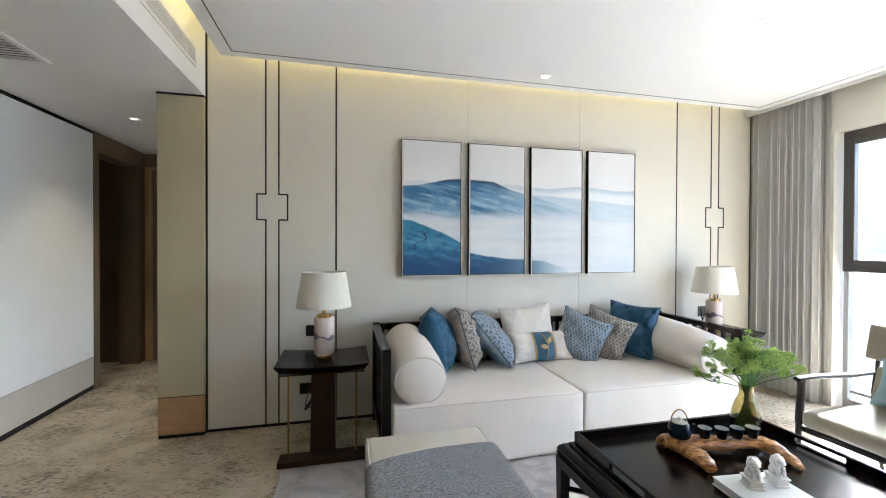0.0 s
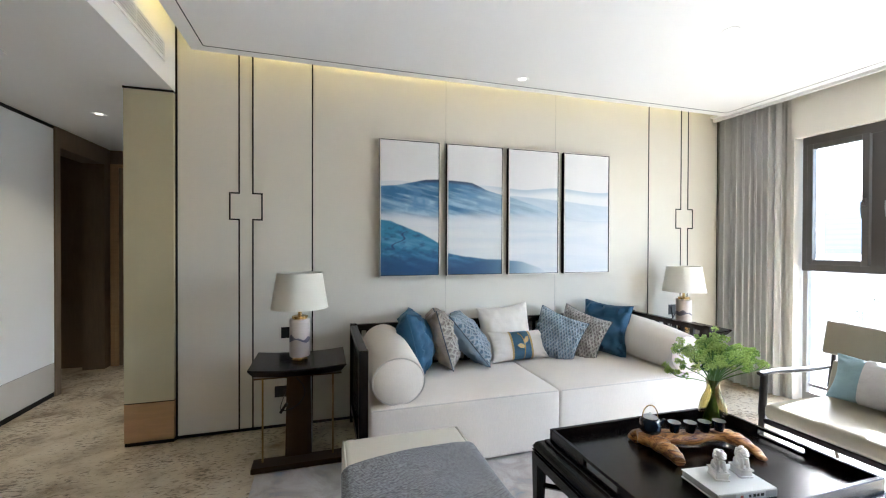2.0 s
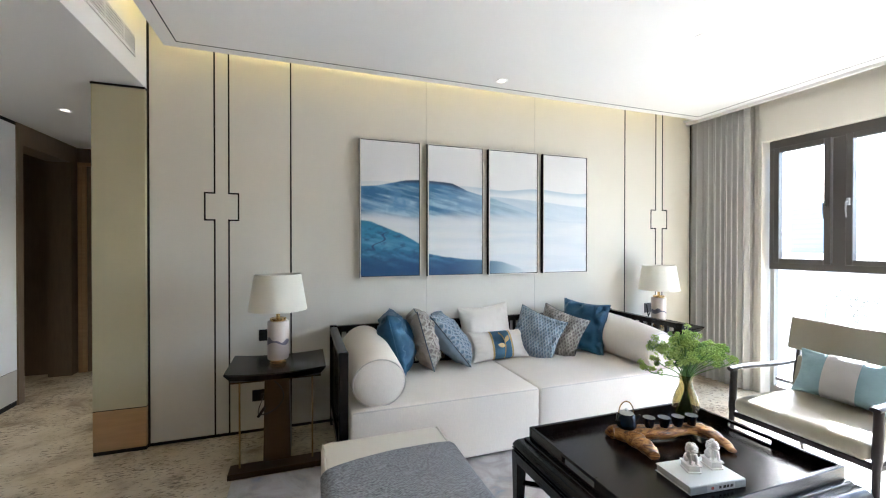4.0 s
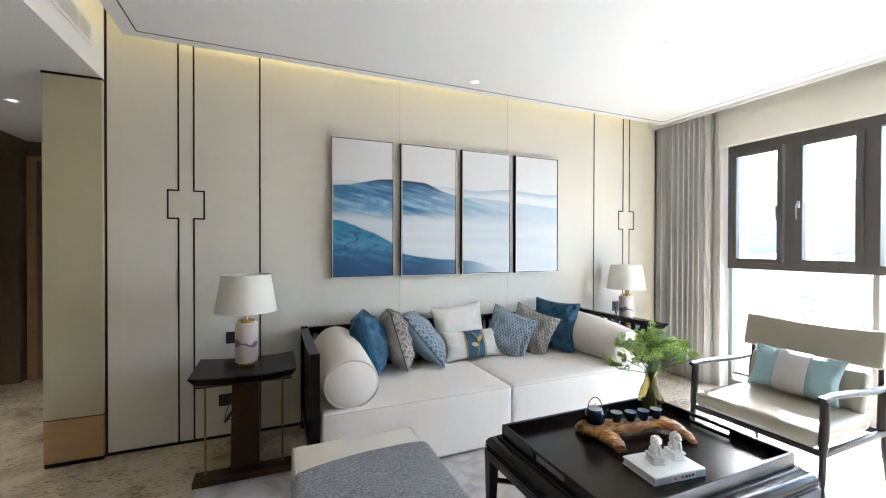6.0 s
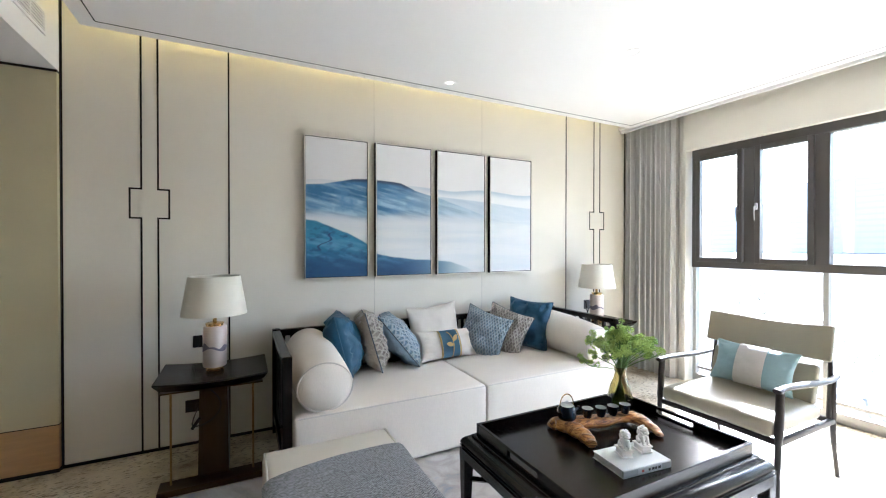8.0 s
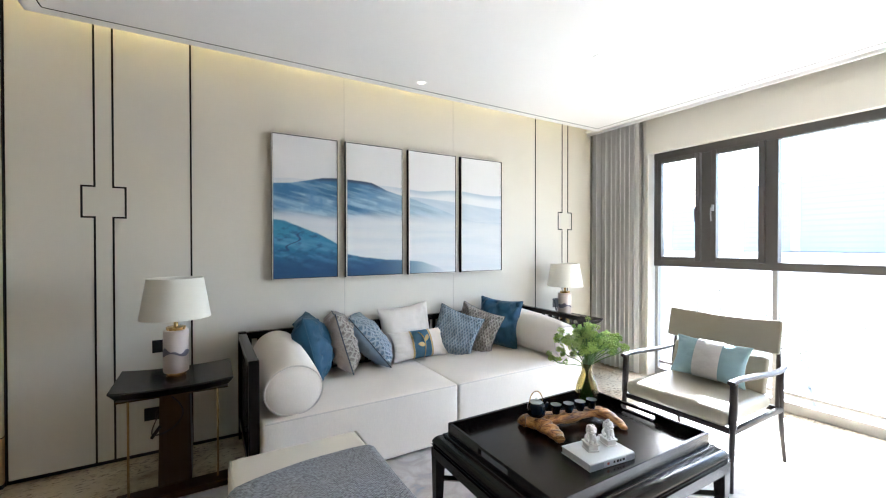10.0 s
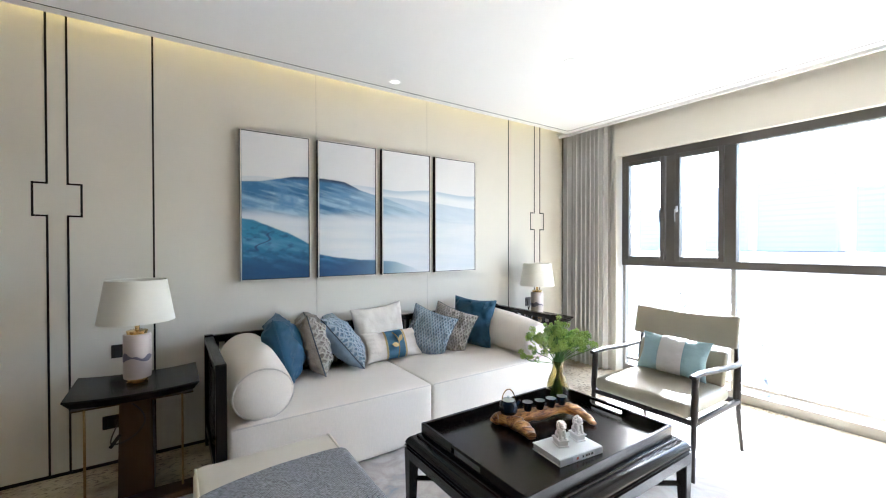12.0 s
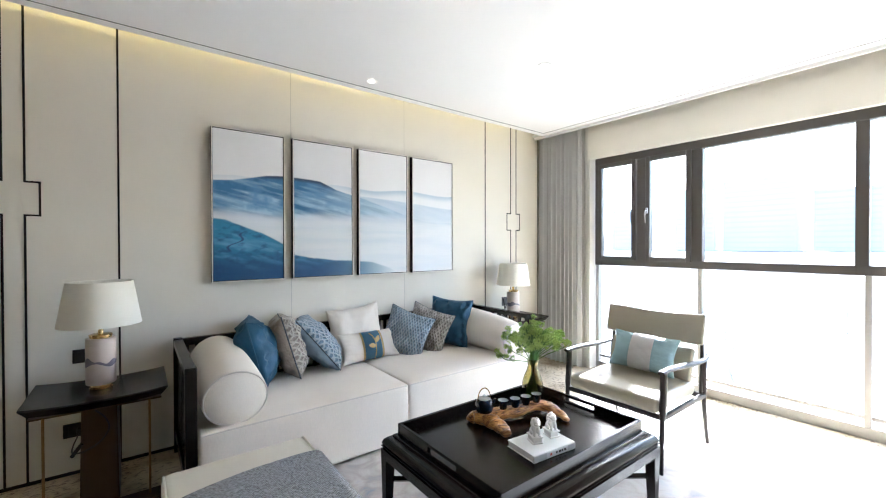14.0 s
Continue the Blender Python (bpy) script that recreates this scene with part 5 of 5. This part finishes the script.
tips = []
for k in range(30):
    a = rr.uniform(0, 2 * math.pi)
    sp = rr.uniform(0.02, 0.15) if k > 3 else rr.uniform(0.13, 0.18)
    hgt = 0.44 - sp * rr.uniform(0.35, 0.75) + rr.uniform(-0.03, 0.03)
    tips.append((sp * math.cos(a), sp * math.sin(a), hgt))
tips += [(-0.13, 0.08, 0.40), (0.14, -0.10, 0.35), (0.19, -0.13, 0.335), (0.12, -0.08, 0.40), (0.09, -0.10, 0.36), (-0.17, 0.11, 0.27), (0.04, 0.0, 0.45), (-0.03, 0.03, 0.44)]
for tx, ty, tz in tips:
    q = math.hypot(tx, ty)
    nx, ny = tx / max(q, 1e-3), ty / max(q, 1e-3)
    path = smoothpath([(-nx * 0.03 + rr.uniform(-0.015, 0.015), -ny * 0.03 + rr.uniform(-0.015, 0.015), 0.02), (nx * 0.008, ny * 0.008, 0.20), (tx * 0.32, ty * 0.32, 0.20 + (tz - 0.20) * 0.45), (tx * 0.8, ty * 0.8, tz - 0.03), (tx, ty, tz)], 5)
    part("stem", tube(path, [0.0028] * len(path), 5), M["stem"], pl)
    for _ in range(rr.randint(4, 7)):
        j = rr.randint(int(len(path) * 0.62), len(path) - 1)
        base = path[j]
        d = Vector((rr.gauss(0, 1) + nx * 0.5, rr.gauss(0, 1) + ny * 0.5, rr.uniform(-0.1, 1.1))).normalized()
        end = base + d * rr.uniform(0.02, 0.065)
        part("side_stem", tube([base, base + d * 0.02 + Vector((0, 0, -0.003)), end], 0.0013, 4), M["stem"], pl)
        umbel("flower_head", end, rr.uniform(0.012, 0.021), rr.randint(26, 40), rr.choice(("floret", "floret", "leafdark")))
    umbel("flower_head", (tx, ty, tz), rr.uniform(0.016, 0.024), 40, "floret")

# ---------------- armchair ----------------
ch = thing("armchair", 3.07, 1.805, 0, label="taupe leather open-arm chair with a dark wooden frame", category="armchair")
for s in (-1, 1):
    y = 0.345 * s
    zf = RZ
    bm = tube(smoothpath([(-0.33, y, zf), (-0.325, y, 0.2), (-0.315, y, 0.36), (-0.305, y, 0.50), (-0.30, y, 0.60)], 5), [0.012] * 5 + [0.016] * 5 + [0.021] * 6 + [0.020] * 5, 14)
    part("front_leg", bm, M["chairwood"], ch, "", True)
    bm = tube(smoothpath([(0.385, y, FZ), (0.335, y, 0.18), (0.315, y, 0.36), (0.31, y, 0.48), (0.325, y, 0.585)], 5), [0.011] * 5 + [0.015] * 5 + [0.019] * 6 + [0.017] * 5, 14)
    part("rear_leg", bm, M["chairwood"], ch, "", True)
    path = smoothpath([(-0.335, y, 0.605), (-0.25, y, 0.612), (-0.1, y * 1.02, 0.606), (0.1, y * 1.05, 0.594), (0.25, y * 1.06, 0.592), (0.345, y * 1.03, 0.60)], 6)
    nn = len(path)
    part("armrest", tube(path, [0.016 + 0.010 * math.sin(math.pi * (i / (nn - 1)) ** 0.9) + (0.006 if i < 4 else 0) for i in range(nn)], 14, squash=0.62), M["chairwood"], ch, "", True)
    part("side_rail", bx(-0.32, 0.32, y - 0.014, y + 0.014, 0.308, 0.340, 0.006), M["chairwood"], ch, "", True)
part("front_rail", bx(-0.325, -0.298, -0.345, 0.345, 0.305, 0.338, 0.006), M["chairwood"], ch, "", True)
part("rear_rail", bx(0.298, 0.325, -0.345, 0.345, 0.305, 0.338, 0.006), M["chairwood"], ch, "", True)
bm = bx(-0.345, 0.24, -0.324, 0.324, 0.338, 0.438, 0.036, 4)
bmesh.ops.subdivide_edges(bm, edges=[e for e in bm.edges if e.calc_length() > 0.3], cuts=10, use_grid_fill=True)
for v in bm.verts:
    u, w = v.co.x / 0.3, v.co.y / 0.322
    if v.co.z > 0.4:
        v.co.z += 0.018 * max(0, 1 - u * u) * max(0, 1 - w ** 4) - 0.008 * (v.co.x + 0.3) / 0.6
part("seat", bm, M["leather"], ch, "", True)


def back_pad(zc, hh, x0, tilt, wid, thick, bow, name):
    """A curved upholstered pad, bowed towards the sitter's back."""
    bm = bx(-thick, thick, -wid, wid, -hh, hh, 0.014, 3)
    bmesh.ops.subdivide_edges(bm, edges=[e for e in bm.edges if e.calc_length() > 0.2], cuts=16, use_grid_fill=True)
    for v in bm.verts:
        v.co.x += bow * (1 - (v.co.y / wid) ** 2)
        if v.co.z > 0:
            v.co.z += 0.010 * (v.co.y / wid) ** 2
    bmesh.ops.transform(bm, matrix=Matrix.Translation((x0, 0, zc)) @ Matrix.Rotation(radians(tilt), 4, "Y"), verts=bm.verts[:])
    return part(name, bm, M["leather"], ch, "", True)


back_pad(0.795, 0.105, 0.275, 13, 0.362, 0.017, 0.065, "backrest")
back_pad(0.535, 0.115, 0.235, 16, 0.30, 0.030, 0.015, "back_cushion")
for s in (-1, 1):
    part("back_upright", tube([(0.29, s * 0.335, 0.34), (0.31, s * 0.335, 0.60), (0.322, s * 0.33, 0.86)], [0.013, 0.013, 0.010], 10), M["chairwood"], ch, "", True)
# pale aqua and silver lumbar cushion on the seat
mcu = Matrix.Translation((3.12, 1.79, 0.468)) @ Matrix.Rotation(radians(-84), 4, "Z") @ Matrix.Rotation(radians(-24), 4, "X") @ Matrix.Rotation(radians(2), 4, "Y")
t, f = cushion(mcu, 0.475, 0.285, 0.13, "aqua", "aqua", "", "pale aqua satin lumbar cushion with a silvery band on the armchair", 12, 0.005, group="armchair cushion")
band(t, "band", -0.08, 0.08, 0.475, 0.285, 0.13, "silver", 0.010, 12, "silvery white band")


# ---------------- outside ----------------
GZ = -9.0
M["ground"] = mottled("dry pale ground", [(0.38, (0.050, 0.049, 0.040)), (0.5, (0.066, 0.063, 0.055)), (0.62, (0.092, 0.088, 0.078))], 0.06, 0.95, distort=0.5, bump=0.1)
bm = bmesh.new()
g = [[bm.verts.new((4.7 + (i / 40) ** 2 * 2600, -1500 + j * 75, GZ + (0 if i < 34 else 0))) for j in range(41)] for i in range(41)]
for i in range(40):
    for j in range(40):
        bm.faces.new((g[i][j], g[i + 1][j], g[i + 1][j + 1], g[i][j + 1]))
struct("ground", bm, M["ground"], "pale dry open ground far below the window", "ground")
M["road"] = mat("pale concrete path", (0.55, 0.53, 0.50), 0.9, var=0.08, scale=0.3, pos=True)
bm = bmesh.new()
pts = smoothpath([(18, -20, 0), (26, -2, 0), (36, 8, 0), (52, 12, 0), (75, 26, 0), (95, 60, 0)], 8)
L, R = [], []
for i, p in enumerate(pts):
    d = (pts[min(i + 1, len(pts) - 1)] - pts[max(i - 1, 0)]).normalized()
    s = Vector((-d.y, d.x, 0)) * 2.6
    L.append(bm.verts.new(p + s + Vector((0, 0, GZ + 0.08))))
    R.append(bm.verts.new(p - s + Vector((0, 0, GZ + 0.08))))
for i in range(len(pts) - 1):
    bm.faces.new((R[i], R[i + 1], L[i + 1], L[i]))
struct("road", bm, M["road"], "pale curving park path", "road")
# tree colours are lightened to imitate haze over the park
M["bark"] = mat("grey-brown bark paled for haze", (0.40, 0.34, 0.27), 0.9, var=0.3, scale=6)
M["foliage"] = mat("thin foliage paled for haze", (0.25, 0.22, 0.13), 0.8, var=0.4, scale=3, rnd=0.3)


def tree(x, y, h, seed):
    rr = random.Random(seed)
    t = thing("tree", x, y, GZ, label="young park tree with a thin uneven crown", category="tree", group="park trees")
    bm = tube([(0, 0, 0), (0.05, 0, h * 0.3), (0, 0.06, h * 0.6), (0.02, 0, h * 0.9)], [h * 0.022, h * 0.016, h * 0.010, h * 0.004], 7)
    ends = []
    for _ in range(12):
        z = rr.uniform(0.3, 0.8) * h
        a = rr.uniform(0, 6.28)
        e = Vector((math.cos(a), math.sin(a), 0)) * rr.uniform(0.12, 0.28) * h + Vector((0, 0, z + rr.uniform(0.08, 0.2) * h))
        tube([(0, 0, z), e * 0.5 + Vector((0, 0, z * 0.5)), e], [h * 0.008, h * 0.006, h * 0.003], 5, bm=bm)
        ends.append(e)
    part("trunk", bm, M["bark"], t)
    vv, ff = [], []
    for e in ends:
        for _ in range(34):
            c = e + Vector((rr.gauss(0, 1), rr.gauss(0, 1), rr.gauss(0, 0.8))) * h * 0.055
            s = h * rr.uniform(0.008, 0.018)
            rot = Euler((rr.uniform(0, 6), rr.uniform(0, 6), rr.uniform(0, 6))).to_matrix()
            k = len(vv)
            vv += [tuple(c + rot @ Vector(q) * s) for q in ((-1, 0, 0), (0, -0.6, 0.1), (1, 0, 0), (0, 0.6, 0.1))]
            ff.append((k, k + 1, k + 2, k + 3))
    me = bpy.data.meshes.new("crown")
    me.from_pydata(vv, [], ff)
    me.materials.append(M["foliage"])
    o = new("crown", me)
    o.parent = t
    return t


rr = random.Random(21)
protos = [tree(38, 12, 5.5, 1), tree(46, 22, 6.5, 2), tree(42, 2, 5.0, 3)]
for k in range(46):
    d = rr.uniform(32, 120)
    a = rr.uniform(-0.25, 1.0)
    s = rr.uniform(0.45, 0.95)
    p = protos[k % 3]
    c = copy_thing(p, pose(d * math.cos(a), d * math.sin(a), GZ, 0, 0, rr.uniform(0, 360)))
    c.scale = (s, s, s)
# distance haze is painted into the facade and window band colours
M["farhouse"] = mat("far facade paled for haze", (0.52, 0.50, 0.47), 0.9, var=0.1, scale=0.02, pos=True)
M["farglass"] = mat("far window bands paled for haze", (0.47, 0.46, 0.44), 0.6)
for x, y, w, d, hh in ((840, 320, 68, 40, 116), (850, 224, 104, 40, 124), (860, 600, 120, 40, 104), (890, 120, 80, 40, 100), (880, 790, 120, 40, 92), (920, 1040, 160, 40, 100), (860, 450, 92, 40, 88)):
    t = thing("apartment_building", x, y, GZ, label="distant apartment block with haze put into its pale colour", category="building", group="far buildings")
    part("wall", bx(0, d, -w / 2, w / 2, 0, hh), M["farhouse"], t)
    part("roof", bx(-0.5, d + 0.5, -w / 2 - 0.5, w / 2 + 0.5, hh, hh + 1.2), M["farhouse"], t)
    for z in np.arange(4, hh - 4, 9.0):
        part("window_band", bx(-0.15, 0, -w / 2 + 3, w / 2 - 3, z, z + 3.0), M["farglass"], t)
# blue-grey base colour stands in for haze before the hills
M["hill"] = mat("far hill tinted for haze", (0.26, 0.32, 0.35), 1.0, var=0.1, scale=0.01, pos=True)
bm = bmesh.new()
rows = []
for i in range(13):
    row = []
    for j in range(80):
        y = -1400 + j * 45
        x = 1100 + i * 60
        hgt = 95 * math.sin(math.pi * i / 12) * (0.55 + 0.6 * noise.noise(Vector((x * 0.002, y * 0.002, 4))) + 0.15 * noise.noise(Vector((x * 0.01, y * 0.01, 1))))
        row.append(bm.verts.new((x, y, GZ - 1 + max(0, hgt))))
    rows.append(row)
for a, c in zip(rows, rows[1:]):
    for j in range(79):
        bm.faces.new((a[j], c[j], c[j + 1], a[j + 1]))
tagged(part("far_hills", bm, M["hill"], None, "", True), "low hills along the horizon with haze put into their colour", "hills", "", "structure")
